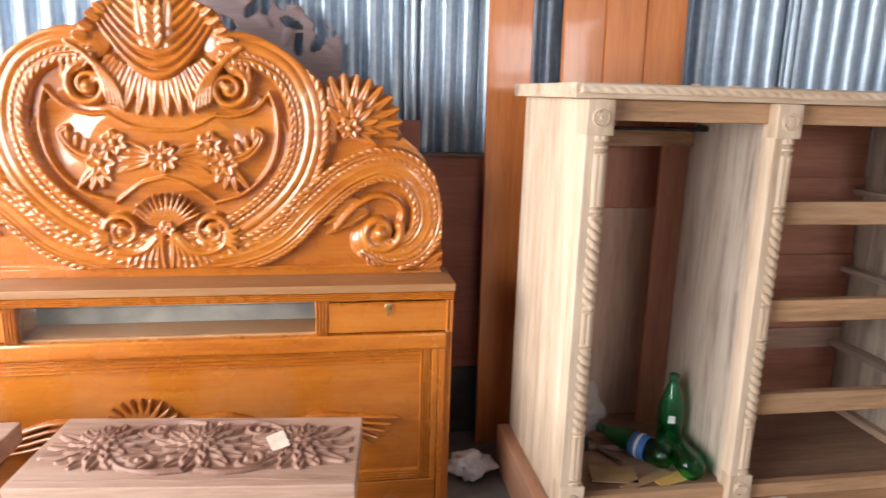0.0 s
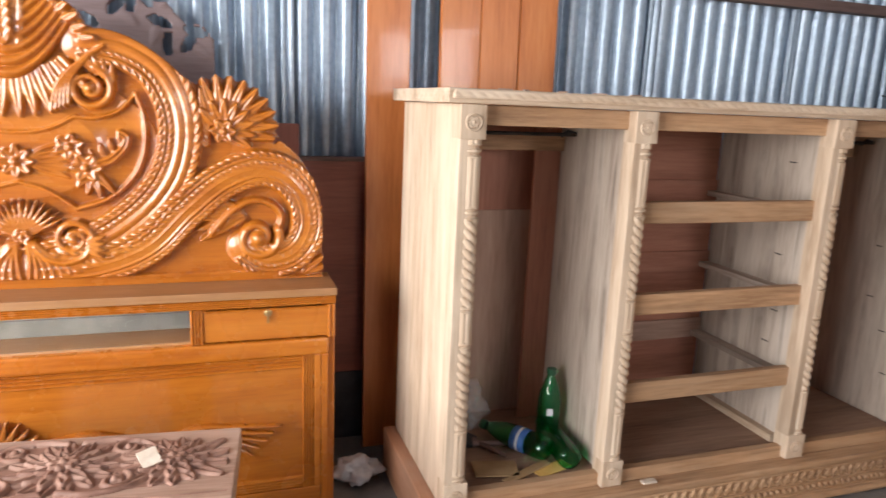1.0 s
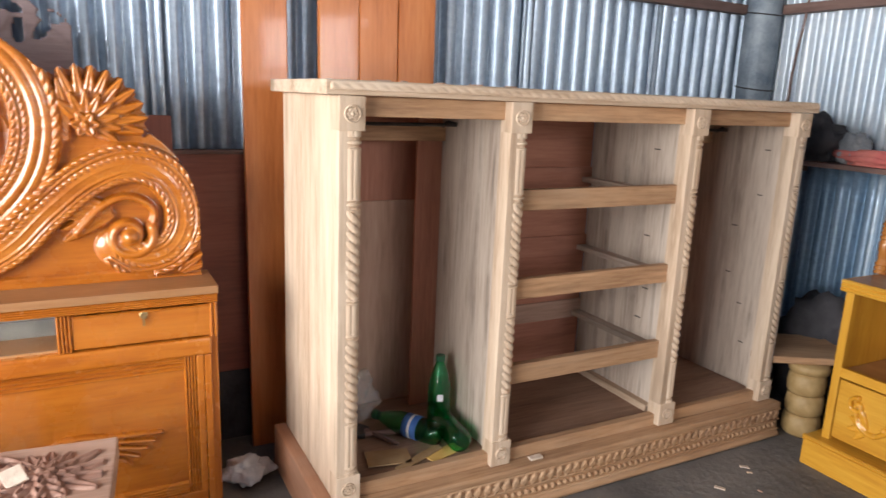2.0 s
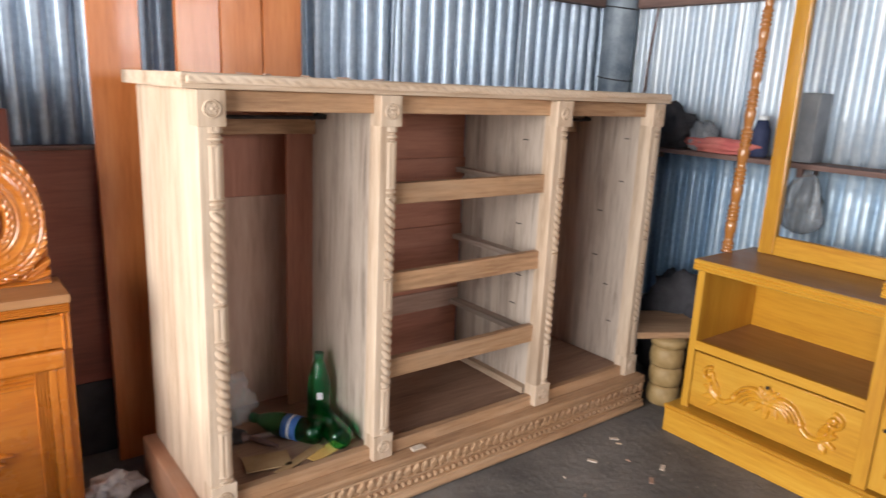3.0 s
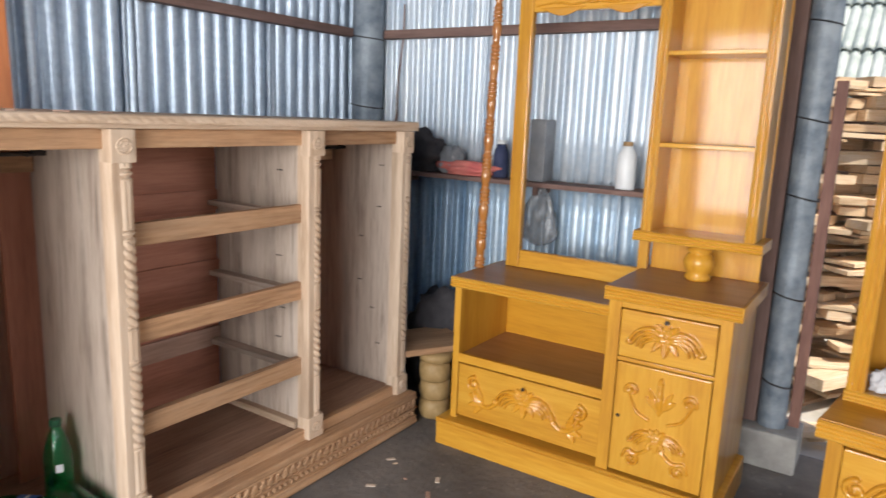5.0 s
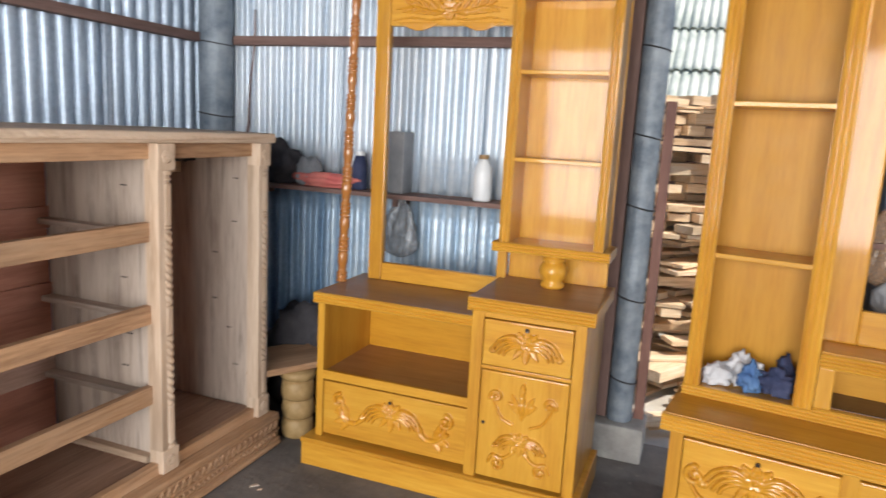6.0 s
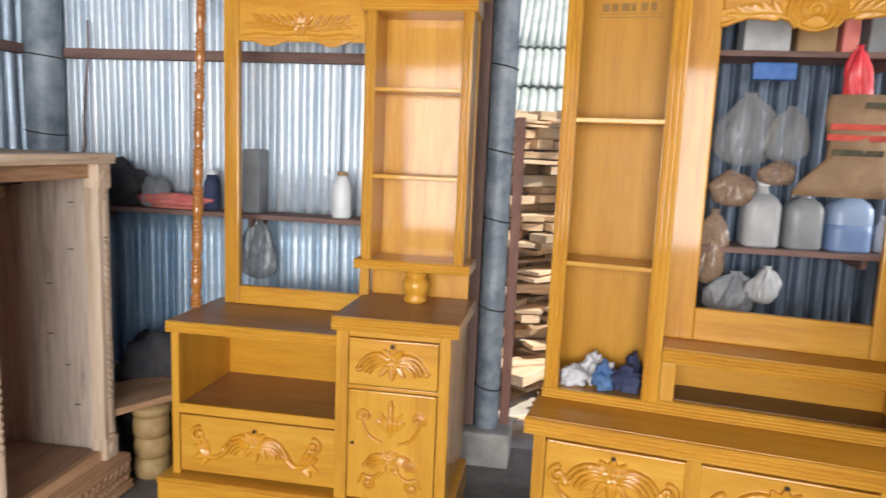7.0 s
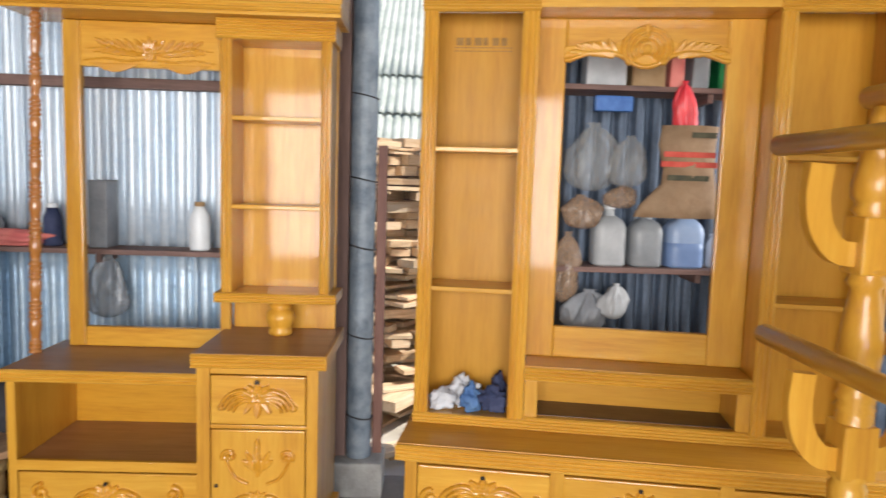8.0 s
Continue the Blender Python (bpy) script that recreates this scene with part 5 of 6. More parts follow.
# ---- carved slabs lying in front of the headboard ----
def carved_slab(m, w, d, label, carve=True):
    s = thing("carved_slab", m, label, "carved board", "carved boards")
    board = slab("board", (-w / 2, -d / 2, -0.055), (w / 2, d / 2, 0.0), SLABW["x"], s, bevel=0.004)
    if carve:
        c = Carving(-0.36, 0.36, -0.13, 0.13, 0.0026)
        for u, a in ((0.0, 0), (-0.235, 10), (0.235, -10)):
            r = 0.112 if u else 0.122
            for layer, (n, ln, wd, h, lift) in enumerate(((15, 1.0, 0.050, 0.015, -0.003), (12, 0.74, 0.042, 0.016, 0.002), (10, 0.48, 0.030, 0.014, 0.008))):
                for i in range(n):
                    t = a + 360 * (i + 0.5 * (layer % 2)) / n
                    k = 1.3 if u and layer == 0 and math.cos(radians(t)) * u > 0.17 else 1.0
                    c.petal(u + 0.02 * math.cos(radians(t)), 0.02 * math.sin(radians(t)), t, r * ln * k - 0.02, wd, h, lift, 0.45, 0.6)
            c.flower(u, 0, 0.034, 0.012, 8, 0.014)
            c.dome(u, 0, 0.020, 0.022, 0.0)
        lens = (np.abs(c.u) / 0.31) ** 4 + (np.abs(c.v) / 0.112) ** 4
        c.h = np.where(lens < 1, np.maximum(c.h, 0.0022), c.h)
        for w_ in (-1, 1):
            for k in (-1, 1):
                c.volute(w_ * 0.125, k * 0.075, 0.036, 60 * w_, 1.3, 0.010, 0.014, 0, w_ * k)
                c.rib(spline([(w_ * 0.02, k * 0.112), (w_ * 0.08, k * 0.122), (w_ * 0.15, k * 0.105), (w_ * 0.19, k * 0.07)]), 0.010, 0.014, 0, 0.3)
                for j in range(3):
                    c.petal(w_ * 0.12, k * 0.03, 90 * k - w_ * k * (20 + 40 * j), 0.06, 0.026, 0.014)
        ob = c.mesh("floral_carving", 0.0, STAINED["x"], s, "darker stained floral carving of overlapping blossoms")
        ob.matrix_local = pose(0, 0.01, -0.0015, -90)
        line = spline([(-0.37, -0.135), (-0.25, -0.14), (-0.12, -0.132), (0.0, -0.142), (0.12, -0.132), (0.25, -0.14), (0.37, -0.135)])
        part("cut_line", tube_bm([(x, y, 0.0) for x, y in line], 0.0025, 6), STAINED["x"], s, "dark sawn outline")
    return s


STAINED = woods("stained_carving", (0.19, 0.09, 0.062), (0.30, 0.16, 0.115), (0.40, 0.245, 0.185), rough=0.55, vary=0.04, bump=0.2)
carved_slab(pose(-0.92, -0.045, 0.455, 0, 0, -5.5), 0.765, 0.33, "raw pinkish wooden board with a carved floral band")
carved_slab(pose(-1.79, 0.005, 0.455, 0, 0, -4.0), 0.76, 0.34, "raw pinkish wooden board beside the carved one", False)
for x, y in ((-1.16, -0.02), (-0.68, -0.07), (-1.98, 0.0), (-1.6, 0.0)):
    b = slab("timber_block", (-0.07, -0.12, 0), (0.07, 0.12, 0.4), SLABW["z"], None, "", 0.006)
    b.matrix_world = pose(x, y, 0, 0, 0, -5)
    tagged(b, "raw timber block propping up a carved board", "timber block", "props under the boards")
chip = slab("paper_scrap", (-0.022, -0.028, 0.0), (0.022, 0.028, 0.004), PAPER, None, "", 0.001)
chip.matrix_world = pose(-0.735, -0.065, 0.474, 14, -10, 20)
tagged(chip, "pale folded scrap of paper lying on the carved board", "paper scrap")


# ---- what lies in the raw cabinet ----
def bottle(m, label, band=None, size=1.0):
    b = thing("plastic_bottle", m, label, "bottle", "green bottles")
    prof = [(0.0, 0.006), (0.022, 0.0), (0.034, 0.004), (0.039, 0.02), (0.040, 0.05), (0.0385, 0.09), (0.040, 0.13), (0.039, 0.16), (0.033, 0.19), (0.022, 0.225), (0.0145, 0.243), (0.0135, 0.262)]
    prof = [(r * size, z * size) for r, z in prof]
    inner = [(max(r - 0.0012, 0), z + 0.0008) for r, z in prof[::-1]]
    part("body", lathe_bm(prof + inner, 32, closed=False), GREENPET, b, smooth=True)
    part("cap", lathe_bm([(0.0165 * size, 0.25 * size), (0.017 * size, 0.252 * size), (0.017 * size, 0.266 * size), (0.015 * size, 0.27 * size)], 20), GREENCAP, b)
    if band:
        lab = [(0.0408 * size, z * size) for z in (0.075, 0.09, 0.105, 0.13)]
        part("label_band", lathe_bm(lab + [(r - 0.0005, z) for r, z in lab[::-1]], 24, closed=False), band, b, "blue printed band", True)
        stripe = [(0.0412 * size, z * size) for z in (0.098, 0.108)]
        part("label_stripe", lathe_bm(stripe + [(r - 0.0005, z) for r, z in stripe[::-1]], 24, closed=False), WHITEPL, b, "white stripe on the band", True)
    return b


GREYCAN = plain("grey_translucent_plastic", (0.21, 0.225, 0.24), (0.31, 0.325, 0.34), 0.4, 6)
# white plastic darkened for the shade of the store behind the showcase
SHADEWHITE = plain("shaded_white_plastic", (0.34, 0.35, 0.36), (0.48, 0.49, 0.50), 0.45, 7)
OLDBAG = film("cloudy_plastic_bags", (0.46, 0.47, 0.47), 0.24)
GREYFILM = film("grey_plastic_bag", (0.30, 0.32, 0.35), 0.45)
DULLBROWN = film("brownish_plastic_bags", (0.40, 0.27, 0.18), 0.5)
FLOORZ = 0.187
upright = bottle(pose(0.482, 0.27, FLOORZ), "upright empty green plastic bottle standing in the raw cabinet")
# small white rectangle set on the upright bottle's front
slab("white_patch", (-0.009, -0.0425, 0.118), (0.011, -0.0405, 0.142), WHITEPL, upright, "small white patch on the front of the bottle", 0).matrix_local = pose(0, 0, 0, 0, 0, -24)
bottle(pose(0.428, 0.150, FLOORZ + 0.0405, 90, 0, 212), "empty green plastic bottle with a blue band lying on its side", BLUEBAND)
bottle(pose(0.470, 0.075, FLOORZ + 0.0405, 90, 0, 176), "empty green plastic bottle lying with its base forward")
tagged(crumple("plastic_bag", (0.225, 0.43, FLOORZ), (0.085, 0.06, 0.11), FILM, None, "", 3, 0.5), "crumpled clear plastic bag in the raw cabinet", "plastic bag")


def brush(m, label):
    b = thing("paint_brush", m, label, "brush", "brushes")
    part("handle", tube_bm([(0, 0, 0.012), (0.05, 0, 0.013), (0.11, 0, 0.012), (0.14, 0, 0.012)], [0.006, 0.010, 0.008, 0.012], 10), BEAMW["x"], b)
    slab("ferrule", (0.14, -0.02, 0.004), (0.17, 0.02, 0.02), BLACKMETAL, b)
    slab("bristles", (0.17, -0.022, 0.004), (0.215, 0.022, 0.018), DARKBAG, b, bevel=0.006)
    return b


brush(pose(0.30, 0.20, FLOORZ, 0, 0, 118), "worn paint brush with a wooden handle")
brush(pose(0.36, 0.27, FLOORZ, 0, 0, 165), "dark paint brush lying in the raw cabinet")
for x, y, w, d, a, m_, lb in ((0.42, 0.105, 0.13, 0.05, 18, YELLOWCARD, "flat yellow card offcut"), (0.24, 0.14, 0.14, 0.09, -12, CARD, "torn brown card offcut"), (0.33, 0.10, 0.20, 0.03, 24, CARD, "thin brown wooden offcut")):
    o = slab("card_offcut", (-w / 2, -d / 2, 0), (w / 2, d / 2, 0.004), m_, None, "", 0.001)
    o.matrix_world = pose(x, y, FLOORZ + 0.0005 + 0.005 * (w > 0.135), 0, 0, a)
    tagged(o, lb + " in the raw cabinet", "offcut", "offcuts")
tagged(slab("wood_chip", (0.685, -0.012, 0.1585), (0.735, 0.012, 0.166), PAPER), "pale wood chip lying on the plinth", "wood chip")
tagged(slab("wood_shaving", (1.40, 0.10, FLOORZ), (1.43, 0.12, FLOORZ + 0.006), PAPER), "small pale shaving in the raw cabinet", "wood chip")
for i in range(5):
    o = slab("wood_shaving", (-0.02, -0.004, 0), (0.02, 0.004, 0.004), SLABW["x"], None, "", 0.001)
    o.matrix_world = pose(0.16 + 0.09 * i + 0.03 * math.sin(i * 5), 0.05 + 0.03 * math.sin(i * 3), 1.3505, 0, 0, 47 * i)
    tagged(o, "reddish wood shaving on top of the raw cabinet", "shaving", "shavings")

# crumpled cloth on the floor by the headboard
tagged(crumple("white_rag", (-0.13, 0.50, 0.0), (0.08, 0.06, 0.055), WHITECLOTH, None, "", 5, 0.5), "crumpled dirty white rag on the floor", "rag")

# scraps swept about the floor
for i in range(34):
    x, y = 0.35 + 1.35 * random.random(), -0.75 + 0.62 * random.random()
    w = 0.005 + 0.016 * random.random() ** 2
    o = slab("floor_scrap", (-w, -w * 0.4, 0), (w, w * 0.4, 0.003), (SLABW["x"], PAPER, RAW["x"])[i % 3], None, "", 0)
    o.matrix_world = pose(x, y, 0.0005, 0, 0, 360 * random.random())
    tagged(o, "small wood shaving on the cement floor", "shaving", "floor shavings")


# ---- corner by the tin: turned stack, board, sacks ----
def turned_stack():
    t = thing("turned_block", pose(2.045, -0.035, 0), "pale yellow turned wooden block of stacked bulging rings", "turned block")
    for k in range(3):
        part("ring", lathe_bm([(0.062, 0.0), (0.071, 0.012), (0.074, 0.045), (0.070, 0.078), (0.060, 0.09)], 26), BAMBOO, t, smooth=True).location = (0.004 * math.sin(k * 2), 0, 0.09 * k)
    part("rim", lathe_bm([(0.058, 0.27), (0.076, 0.275), (0.08, 0.30), (0.07, 0.312)], 26), BAMBOO, t, smooth=True)
    return t


turned_stack()
o = slab("raw_board", (-0.26, -0.15, 0), (0.26, 0.15, 0.03), RAWB["x"], None, "", 0.006)
o.matrix_world = pose(2.12, 0.05, 0.313, 0, 0, -30)
tagged(o, "raw wooden board lying on the turned block", "board")
tagged(crumple("dark_sack", (2.38, 0.10, 0.0), (0.16, 0.25, 0.32), DARKBAG, None, "", 8, 0.35), "dark heavy sack standing against the tin", "sack")
tagged(crumple("dark_sack", (2.38, 0.52, 0.0), (0.17, 0.18, 0.22), GREYBAG, None, "", 11, 0.35), "dull grey sack standing in the corner", "sack")
tagged(crumple("dark_sack", (2.42, -0.45, 0.0), (0.12, 0.22, 0.36), DARKBAG, None, "", 14, 0.3), "dark sack behind the dressing table", "sack")
tagged(crumple("dark_sack", (2.43, -0.9, 0.0), (0.11, 0.22, 0.36), DARKBAG, None, "", 17, 0.3), "dark sack behind the dressing table", "sack")


# ---- shelf on the bright tin wall ----
def wall_shelf(name, y0, y1, z, depth, label):
    s = thing(name, pose(0, 0, 0), label, "shelf")
    slab("board", (XW - 0.02 - depth, y0, z - 0.022), (XW - 0.02, y1, z), BEAMW["y"], s)
    for y in (y0 + 0.12, (y0 + y1) / 2, y1 - 0.12):
        slab("bracket", (XW - depth, y - 0.012, z - 0.06), (XW - 0.022, y + 0.012, z - 0.023), BEAMW["x"], s)
    return s


SHZ = 1.092
wall_shelf("wall_shelf", -1.2, 0.62, SHZ, 0.18, "rough timber shelf on the tin wall")
tagged(crumple("dark_bag", (2.50, 0.42, SHZ), (0.07, 0.16, 0.12), DARKBAG, None, "", 21, 0.35), "dark crumpled bag on the wall shelf", "bag")
tagged(crumple("dark_bag", (2.51, 0.22, SHZ), (0.06, 0.07, 0.08), GREYBAG, None, "", 22, 0.3), "grey crumpled bag on the wall shelf", "bag")
tagged(crumple("red_cloth", (2.50, 0.12, SHZ), (0.07, 0.20, 0.04), REDCLOTH, None, "", 23, 0.3), "folded faded red cloth on the wall shelf", "cloth")


def jar(name, at, prof, material, label, cap=None, capz=0.0, category="bottle", seg=24):
    t = thing(name, pose(*at), label, category)
    part("body", lathe_bm(prof, seg), material, t, smooth=True)
    if cap:
        part("lid", lathe_bm([(prof[-1][0] * 1.1, capz), (prof[-1][0] * 1.1, capz + 0.018)], seg), cap, t)
    return t


jar("dark_bottle", (2.52, -0.06, SHZ), [(0.036, 0), (0.038, 0.02), (0.037, 0.12), (0.026, 0.15), (0.022, 0.165)], NAVYCLOTH, "dark blue plastic bottle on the wall shelf", WHITEPL, 0.165)
tagged(slab("grey_carton", (2.47, -0.315, SHZ), (2.58, -0.235, SHZ + 0.29), GREYBAG, None, "", 0.006), "tall dull grey carton on the wall shelf", "carton")
jar("white_bottle", (2.50, -0.70, SHZ), [(0.040, 0), (0.043, 0.01), (0.043, 0.12), (0.040, 0.15), (0.026, 0.175), (0.020, 0.19)], WHITEPL, "white plastic bottle on the wall shelf", CARD, 0.19)

def leaning_stick():
    rnd = random.Random(9)
    pts = [(2.555 + 0.008 * rnd.random(), 0.655 - 0.07 * k / 9 + 0.012 * (rnd.random() - 0.5), SHZ + 0.86 * k / 9) for k in range(10)]
    st = part("stick", tube_bm(pts, [0.009 - 0.0005 * k for k in range(10)], 8), BEAMW["z"], smooth=True)
    return tagged(st, "thin dark crooked stick leaning in the tin corner", "stick")


leaning_stick()

# ---- shelves and store behind the showcase ----
wall_shelf("store_shelf", -3.6, -2.1, 1.84, 0.22, "rough timber shelf high behind the showcase")
wall_shelf("store_shelf", -3.6, -2.1, 1.08, 0.22, "rough timber shelf behind the showcase")


def jerrycan(y, w, h, material, label, fill=None):
    j = thing("jerrycan", pose(2.49, y, 1.08), label, "jerrycan", "jerrycans")
    def shell(rows):
        bm = bmesh.new()
        rings = []
        for z, k in rows:
            ring = []
            for i in range(32):
                t = 2 * math.pi * i / 32
                e = lambda q: math.copysign(abs(q) ** 0.55, q)
                ring.append(bm.verts.new((0.07 * k * e(math.cos(t)), w / 2 * k * e(math.sin(t)), z)))
            rings.append(ring)
        for p, q in zip(rings, rings[1:]):
            for i in range(32):
                bm.faces.new((p[i], p[(i + 1) % 32], q[(i + 1) % 32], q[i]))
        bm.faces.new(rings[0][::-1])
        bm.faces.new(rings[-1])
        return bm

    part("body", shell([(0, 0.90), (0.008, 0.98), (h * 0.05, 1.0), (h * 0.30, 0.985), (h * 0.34, 1.0), (h * 0.70, 1.0), (h * 0.80, 0.96), (h * 0.90, 0.80), (h * 0.97, 0.55), (h, 0.42)]), material, j, smooth=True)
    if fill:
        part("liquid", shell([(0.004, 0.99), (h * 0.05, 1.008), (h * 0.30, 0.995), (h * 0.34, 1.008), (h * 0.5, 1.008), (h * 0.505, 0.99)]), fill, j, "darker liquid showing through the plastic", True)
    part("neck", lathe_bm([(0.028, h - 0.002), (0.022, h + 0.02), (0.022, h + 0.035)], 16), material, j)
    part("cap", lathe_bm([(0.026, h + 0.03), (0.026, h + 0.05), (0.022, h + 0.055)], 16), WHITEPL, j)
    part("handle", tube_bm([(0.04, -0.03, h - 0.01), (0.05, -0.03, h + 0.03), (0.05, 0.03, h + 0.03), (0.04, 0.03, h - 0.01)], 0.008, 8), material, j)
    return j


jerrycan(-2.475, 0.145, 0.215, SHADEWHITE, "white plastic jerrycan on the shelf")
jerrycan(-2.635, 0.145, 0.205, GREYCAN, "dull grey plastic jerrycan on the shelf")
jerrycan(-2.805, 0.165, 0.215, BLUEPL, "pale blue plastic jerrycan half full on the shelf", BLUEDEEP)
jar("white_bottle", (2.50, -2.945, 1.08), [(0.026, 0), (0.028, 0.01), (0.028, 0.10), (0.014, 0.13)], WHITEPL, "small white bottle on the shelf", WHITEPL, 0.13)
for y, w, h, m_, lb in ((-2.42, 0.17, 0.17, SHADEWHITE, "white carton on the high shelf"), (-2.60, 0.14, 0.15, CARD, "brown carton on the high shelf"), (-2.72, 0.06, 0.16, REDCLOTH, "dull red tin on the high shelf"), (-2.82, 0.07, 0.15, GREYCAN, "grey tin on the high shelf"), (-2.93, 0.07, 0.17, GREENPL, "green plastic tin on the high shelf"), (-3.03, 0.09, 0.15, WHITEPL, "white carton on the high shelf")):
    tagged(slab("carton", (2.44, y - w / 2, 1.84), (2.56, y + w / 2, 1.84 + h), m_, None, "", 0.006), lb, "carton", "cartons on the high shelf")


def hung(name, at, size, material, seed, label, rough=0.8):
    """A limp bag that hangs from a knot: pinched above, full below, with folds that run down it."""
    rnd = random.Random(seed)
    depth, half, tall = size[0], size[1], size[2] * 1.8
    ph = [6.28 * rnd.random() for _ in range(5)]
    bm = bmesh.new()
    rings = []
    for k in range(19):
        t = k / 18
        belly = (0.16 + 0.84 * min(1, max(0, (t - 0.06) / 0.38)) ** 0.6) * math.sqrt(max(0.02, 1 - max(0, (t - 0.72) / 0.285) ** 2))
        if t < 0.06:
            belly = 0.24 - 1.3 * t
        ring = []
        for i in range(44):
            a = 2 * math.pi * i / 44
            fold = 1 + rough * ((0.30 * math.sin(5 * a + ph[0] + 2 * t) + 0.22 * math.sin(9 * a + ph[1] - 3 * t)) * (1.15 - t) + 0.16 * math.sin(14 * a + ph[2] + 7 * t) + 0.22 * math.sin(3 * a + ph[3] + 6 * t))
            ring.append(bm.verts.new((at[0] + depth * belly * fold * math.cos(a), at[1] + half * (belly * fold * math.sin(a) + 0.12 * math.sin(4 * t + ph[4])), at[2] + tall * (1 - t))))
        rings.append(ring)
    for p, q in zip(rings, rings[1:]):
        for i in range(44):
            bm.faces.new((p[i], p[(i + 1) % 44], q[(i + 1) % 44], q[i]))
    bm.faces.new(rings[0])
    bm.faces.new(rings[-1][::-1])
    bmesh.ops.recalc_face_normals(bm, faces=bm.faces)
    return tagged(part(name, bm, material, None, "", True), label, "bag", "hanging bags")


def sack():
    s = thing("paper_sack", pose(2.36, -2.73, 1.30), "brown printed paper sack hung by a red bag from the shelf", "sack")
    rows = [(0.0, -0.19, 0.16), (0.05, -0.165, 0.155), (0.14, -0.08, 0.15), (0.20, -0.075, 0.14), (0.30, -0.10, 0.14), (0.38, -0.09, 0.15)]
    bm = bmesh.new()
    rings = []
    for z, a, b in rows:
        ring = []
        for k in range(20):
            t = 2 * math.pi * k / 20
            ring.append(bm.verts.new((0.045 * math.sin(t) * (1 + 0.3 * math.sin(z * 30 + k)), -((a + b) / 2 + (b - a) / 2 * math.cos(t)), z)))
        rings.append(ring)
    for p, q in zip(rings, rings[1:]):
        for k in range(20):
            bm.faces.new((p[k], p[(k + 1) % 20], q[(k + 1) % 20], q[k]))
    bm.faces.new(rings[0][::-1])
    bm.faces.new(rings[-1])
    bmesh.ops.recalc_face_normals(bm, faces=bm.faces)
    part("body", bm, SACK, s, smooth=True)
    for z, y0, y1, m_ in ((0.21, -0.13, 0.10, SACKRED), (0.25, -0.12, 0.09, SACKRED), (0.155, -0.10, 0.07, SACKDARK), (0.33, -0.12, -0.02, SACKDARK)):
        slab("printed_bar", (-0.052, y0, z), (-0.046, y1, z + 0.022), m_, s, bevel=0)
    return s


sack()
hung("grey_bag", (2.47, -0.315, 0.79), (0.05, 0.075, 0.155), GREYFILM, 25, "grey plastic bag hanging under the wall shelf")
hung("red_bag", (2.37, -2.735, 1.63), (0.03, 0.045, 0.13), REDPL, 31, "bright red plastic bag hanging from the shelf")
hung("clear_bag", (2.44, -2.38, 1.40), (0.05, 0.10, 0.16), OLDBAG, 32, "bundle of dull clear plastic bags hanging from the shelf")
hung("clear_bag", (2.40, -2.52, 1.42), (0.05, 0.07, 0.12), OLDBAG, 33, "bundle of dull clear plastic bags hanging from the shelf")
hung("brown_bag", (2.40, -2.50, 1.33), (0.05, 0.06, 0.055), DULLBROWN, 34, "small brown bag hanging from the shelf")
hung("brown_bag", (2.40, -2.335, 1.24), (0.05, 0.07, 0.08), DULLBROWN, 35, "small brown bag hanging from the shelf")
hung("brown_bag", (2.42, -2.28, 0.92), (0.04, 0.06, 0.17), DULLBROWN, 36, "long brown bag hanging beside the shelf")
hung("white_bag", (2.38, -2.49, 0.86), (0.04, 0.05, 0.085), SHADEWHITE, 37, "white knotted bag hanging under the shelf")
hung("dark_bag", (2.42, -2.38, 0.80), (0.05, 0.09, 0.10), GREYBAG, 38, "grey bag hanging under the shelf")
o = slab("blue_tray", (2.40, -2.53, 1.735), (2.44, -2.37, 1.80), BLUEBAND, None, "", 0.008)
tagged(o, "blue plastic tray hung under the high shelf", "tray")

# ---- cloths in the showcase tower ----
SC = pose(1.85, -1.595, 0, rz=-98.5) @ pose(-0.03, 0, 0)
for i, (x, y, s_, m_, lb, nm) in enumerate(((0.155, 0.31, (0.06, 0.05, 0.055), WHITECLOTH, "crumpled white rag in the showcase tower", "white_rag"), (0.235, 0.36, (0.085, 0.05, 0.085), WHITECLOTH, "bundled pale cloth in the showcase tower", "pale_cloth"), (0.265, 0.30, (0.05, 0.045, 0.075), BLUECLOTH, "bright blue cloth in the showcase tower", "blue_cloth"), (0.345, 0.325, (0.07, 0.06, 0.07), NAVYCLOTH, "dark navy cloth in the showcase tower", "navy_cloth"), (0.375, 0.38, (0.05, 0.04, 0.09), NAVYCLOTH, "dark navy cloth in the showcase tower", "navy_cloth"))):
    o = crumple(nm, (0, 0, 0), tuple(0.8 * q for q in s_), m_, None, "", 40 + i, 0.55)
    o.matrix_world = SC @ pose(x, y, 0.536)
    tagged(o, lb, "cloth", "cloths in the showcase")


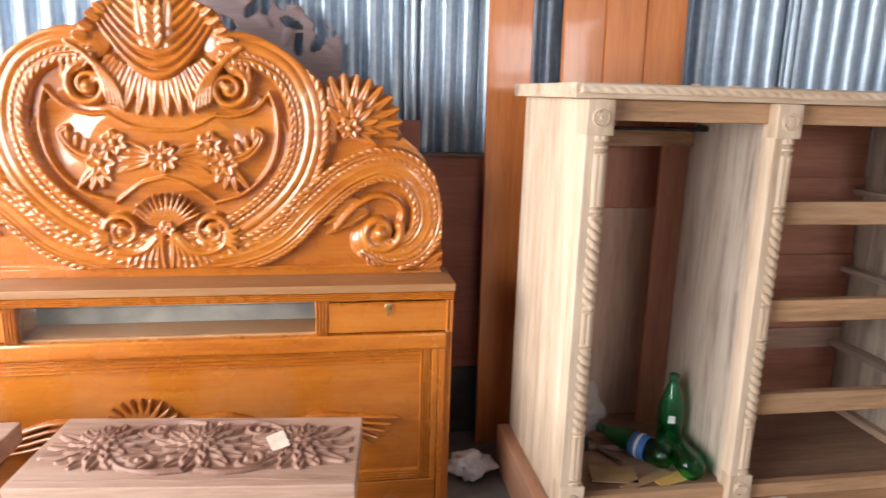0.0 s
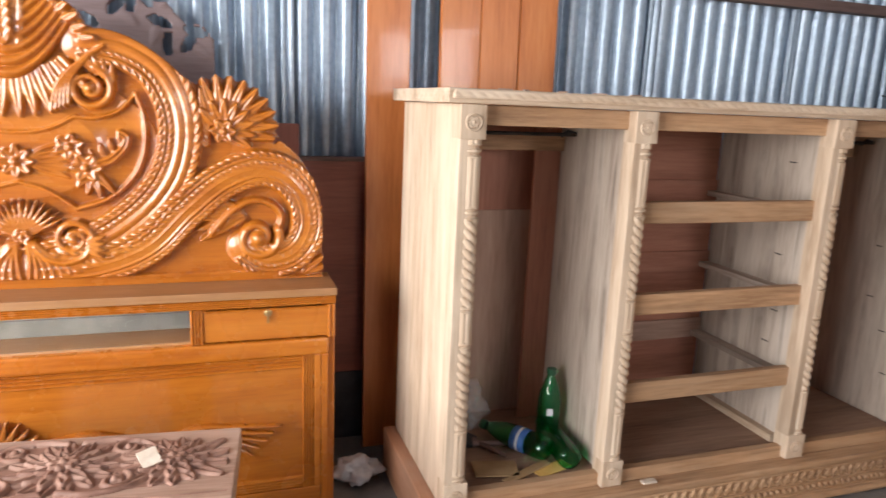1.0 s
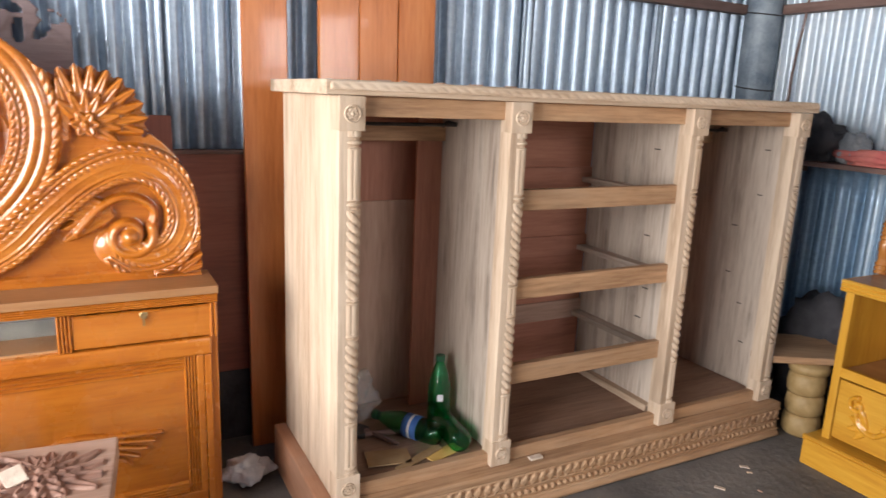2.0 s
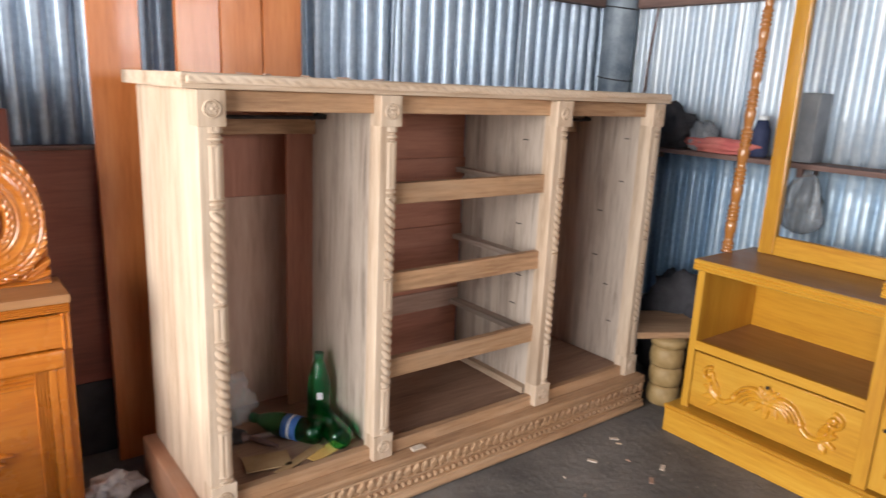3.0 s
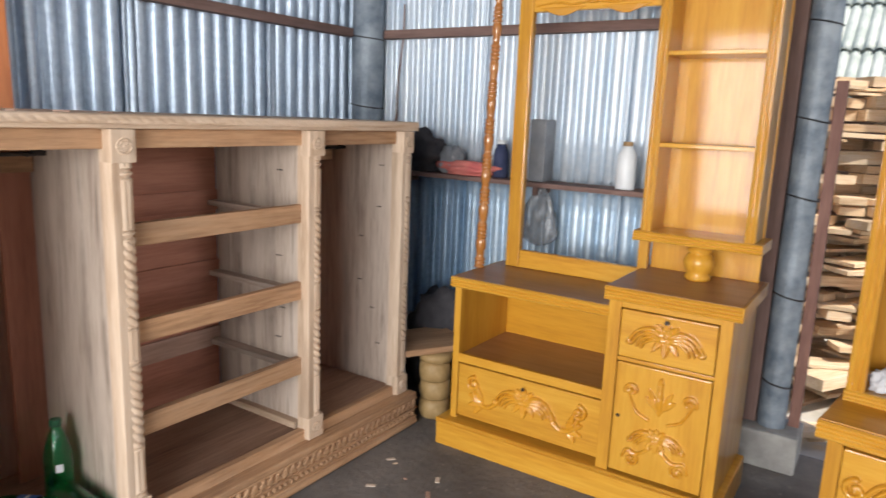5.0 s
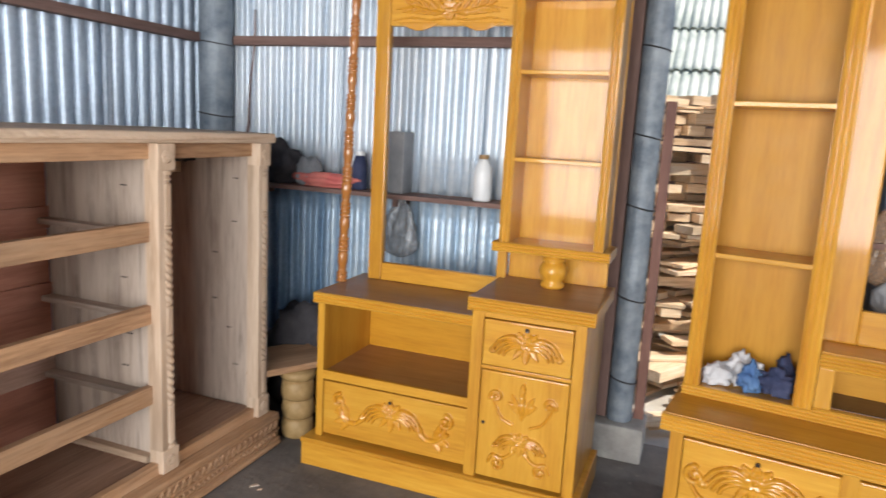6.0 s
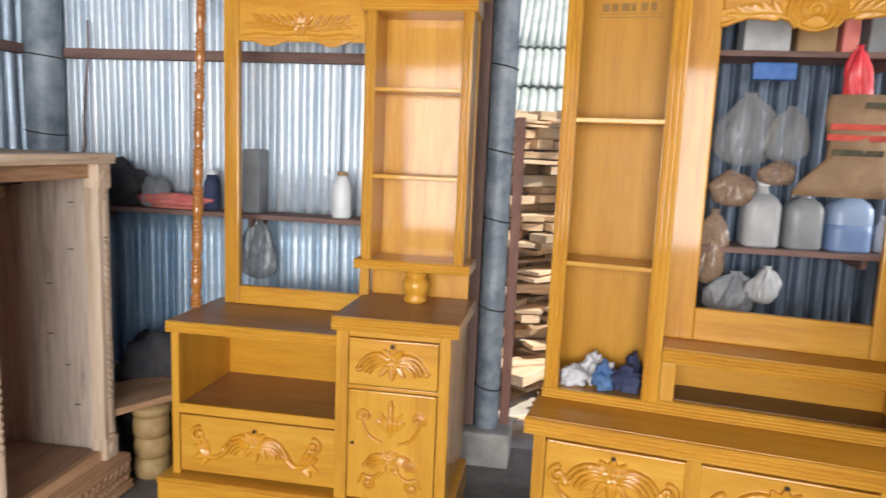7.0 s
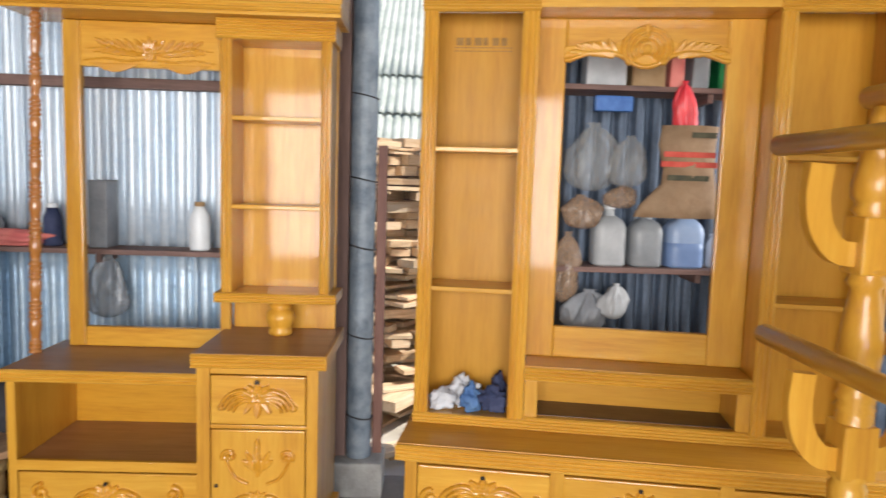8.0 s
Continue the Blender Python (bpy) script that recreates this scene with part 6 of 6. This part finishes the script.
# ---- clothes rack of turned posts ----
def clothes_rack():
    r = thing("clothes_rack", pose(1.10, -2.725, 0), "golden lacquered wooden clothes rack with turned posts and curved brackets", "clothes rack")
    prof = [(0.030, 0.06), (0.034, 0.10), (0.028, 0.12), (0.032, 0.2), (0.036, 0.40), (0.030, 0.46), (0.036, 0.47), (0.030, 0.485), (0.036, 0.50), (0.032, 0.62), (0.036, 0.72), (0.030, 0.735), (0.038, 0.75), (0.03, 0.765)]
    for x in (0.0, -1.12):
        p = part("post", lathe_bm([(q * 1.22, h) for q, h in prof + [(0.033, 0.775), (0.033, 0.90), (0.030, 0.905), (0.038, 0.918), (0.030, 0.93), (0.038, 0.945), (0.03, 0.96), (0.036, 1.0), (0.041, 1.06), (0.036, 1.12), (0.029, 1.18), (0.026, 1.205), (0.037, 1.22), (0.030, 1.235), (0.037, 1.25), (0.030, 1.262), (0.033, 1.27), (0.033, 1.37), (0.030, 1.378), (0.038, 1.39), (0.030, 1.404), (0.040, 1.42), (0.041, 1.45), (0.034, 1.50), (0.028, 1.53), (0.036, 1.545), (0.022, 1.56), (0.020, 1.60), (0.014, 1.63)]], 24), YELLOW["z"], r, smooth=True)
        p.location = (x, 0, 0)
        slab("foot", (x - 0.035, -0.22, 0.0), (x + 0.035, 0.22, 0.06), YELLOW["y"], r, bevel=0.012)
        for z in (0.745, 1.24):
            slab("post_block", (x - 0.042, -0.042, z), (x + 0.042, 0.042, z + 0.135), YELLOW["z"], r, bevel=0.006)
            for s in (-1, 1):
                line = spline([(0.03, z + 0.045), (0.085, z + 0.055), (0.125, z + 0.105), (0.14, z + 0.175), (0.135, z + 0.255)], 6)
                bm = bmesh.new()
                g = np.gradient(line, axis=0)
                g /= np.linalg.norm(g, axis=1)[:, None]
                rows = []
                for (a, b), (ta, tb) in zip(line, g):
                    w = 0.029
                    rows.append([bm.verts.new((x + dx, s * (a + k * -tb * w), b + k * ta * w)) for dx, k in ((-0.016, -1), (0.016, -1), (0.016, 1), (-0.016, 1))])
                for p_, q in zip(rows, rows[1:]):
                    for k in range(4):
                        bm.faces.new((p_[k], p_[(k + 1) % 4], q[(k + 1) % 4], q[k]))
                bm.faces.new(rows[0][::-1])
                bm.faces.new(rows[-1])
                bmesh.ops.recalc_face_normals(bm, faces=bm.faces)
                part("bracket", bm, YELLOW["z"], r)
    for z in (1.05, 1.545):
        for s in (-1, 1):
            part("bar", tube_bm([(0.20, s * 0.135, z), (0.19, s * 0.135, z), (-1.30, s * 0.135, z), (-1.31, s * 0.135, z)], [0.018, 0.027, 0.027, 0.018], 16), YELLOW["x"], r, smooth=True)
    part("bar", tube_bm([(0.06, 0, 1.655), (0.05, 0, 1.655), (-1.17, 0, 1.655), (-1.18, 0, 1.655)], [0.018, 0.027, 0.027, 0.018], 16), YELLOW["x"], r, smooth=True)
    return r


clothes_rack()


# ---- seen through the doorway: timber stacks, a tin lean-to ----
def timber_stack(x, y, layers, label, seed):
    """Boards piled loosely along y, each layer set back or forward by chance."""
    rnd = random.Random(seed)
    s = thing("timber_stack", pose(x, y, -0.125, 0, 0, 20), label, "timber stack")
    z = 0.0
    for k in range(layers):
        h = 0.022 + 0.05 * rnd.random() ** 1.6
        for row in range(3):
            yy = -0.95 + 0.3 * rnd.random()
            while yy < 0.6:
                n = 0.12 + 0.6 * rnd.random() ** 2
                if rnd.random() < 0.8:
                    x0 = 0.15 * row + 0.3 * k / layers + 0.34 * (rnd.random() - 0.5)
                    b = slab("plank", (-0.08, -n / 2, 0), (0.04 + 0.12 * rnd.random(), n / 2, h * (0.6 + 0.4 * rnd.random())), LUMBER["y"], s, bevel=0)
                    b.matrix_local = pose(x0 + 0.08, yy + n / 2, z, 3 * (rnd.random() - 0.5), 0, 12 + 58 * (rnd.random() - 0.4))
                yy += n + 0.03 * rnd.random()
        z += h + 0.004
    return s


timber_stack(3.85, -1.75, 40, "tall loose pile of sawn sunlit boards outside the doorway", 4)
for k, (x, z, run, tilt) in enumerate(((5.2, 1.62, 0.80, 34), (5.72, 2.0, 0.9, 34), (6.3, 2.42, 3.6, 34))):
    lean = tagged(part("lean_to_roof", sheet_bm(4.2, run, amp=0.012), PALETIN, smooth=True), "pale sunlit corrugated sheets of a lean-to roof outside", "roof", kind="structure")
    lean.matrix_world = pose(x, 0.6, z, tilt - 90, 0, -90)
    tagged(slab("trim_lean_to_beam", (x + 0.05, -3.6, z - 0.14), (x + 0.12, 0.6, z - 0.04), BEAMW["y"]), "dark beam under the lean-to roof", "beam", kind="structure")
for y in (-3.5, 0.4):
    tagged(slab("post_lean_to", (5.26, y, -0.125), (5.33, y + 0.07, 1.48), BEAMW["z"]), "dark lean-to post", "post", kind="structure")
    tagged(slab("post_lean_to", (6.42, y, -0.125), (6.49, y + 0.07, 2.31), BEAMW["z"]), "dark lean-to post", "post", kind="structure")
tagged(slab("wall_lean_to", (6.9, -3.6, -0.125), (7.0, 0.6, 2.5), BEAMW["z"]), "dark boarded back of the lean-to", "wall", kind="structure")
for i in range(14):
    o = slab("timber_offcut", (-0.12, -0.03, 0), (0.12, 0.03, 0.03), LUMBER["x"], None, "", 0)
    o.matrix_world = pose(3.1 + 0.7 * random.random(), -1.95 + 0.55 * random.random(), -0.1245 + 0.0305 * (i % 3), 0, 0, 360 * random.random())
    tagged(o, "short timber offcut on the sunlit ground", "offcut", "offcuts outside")
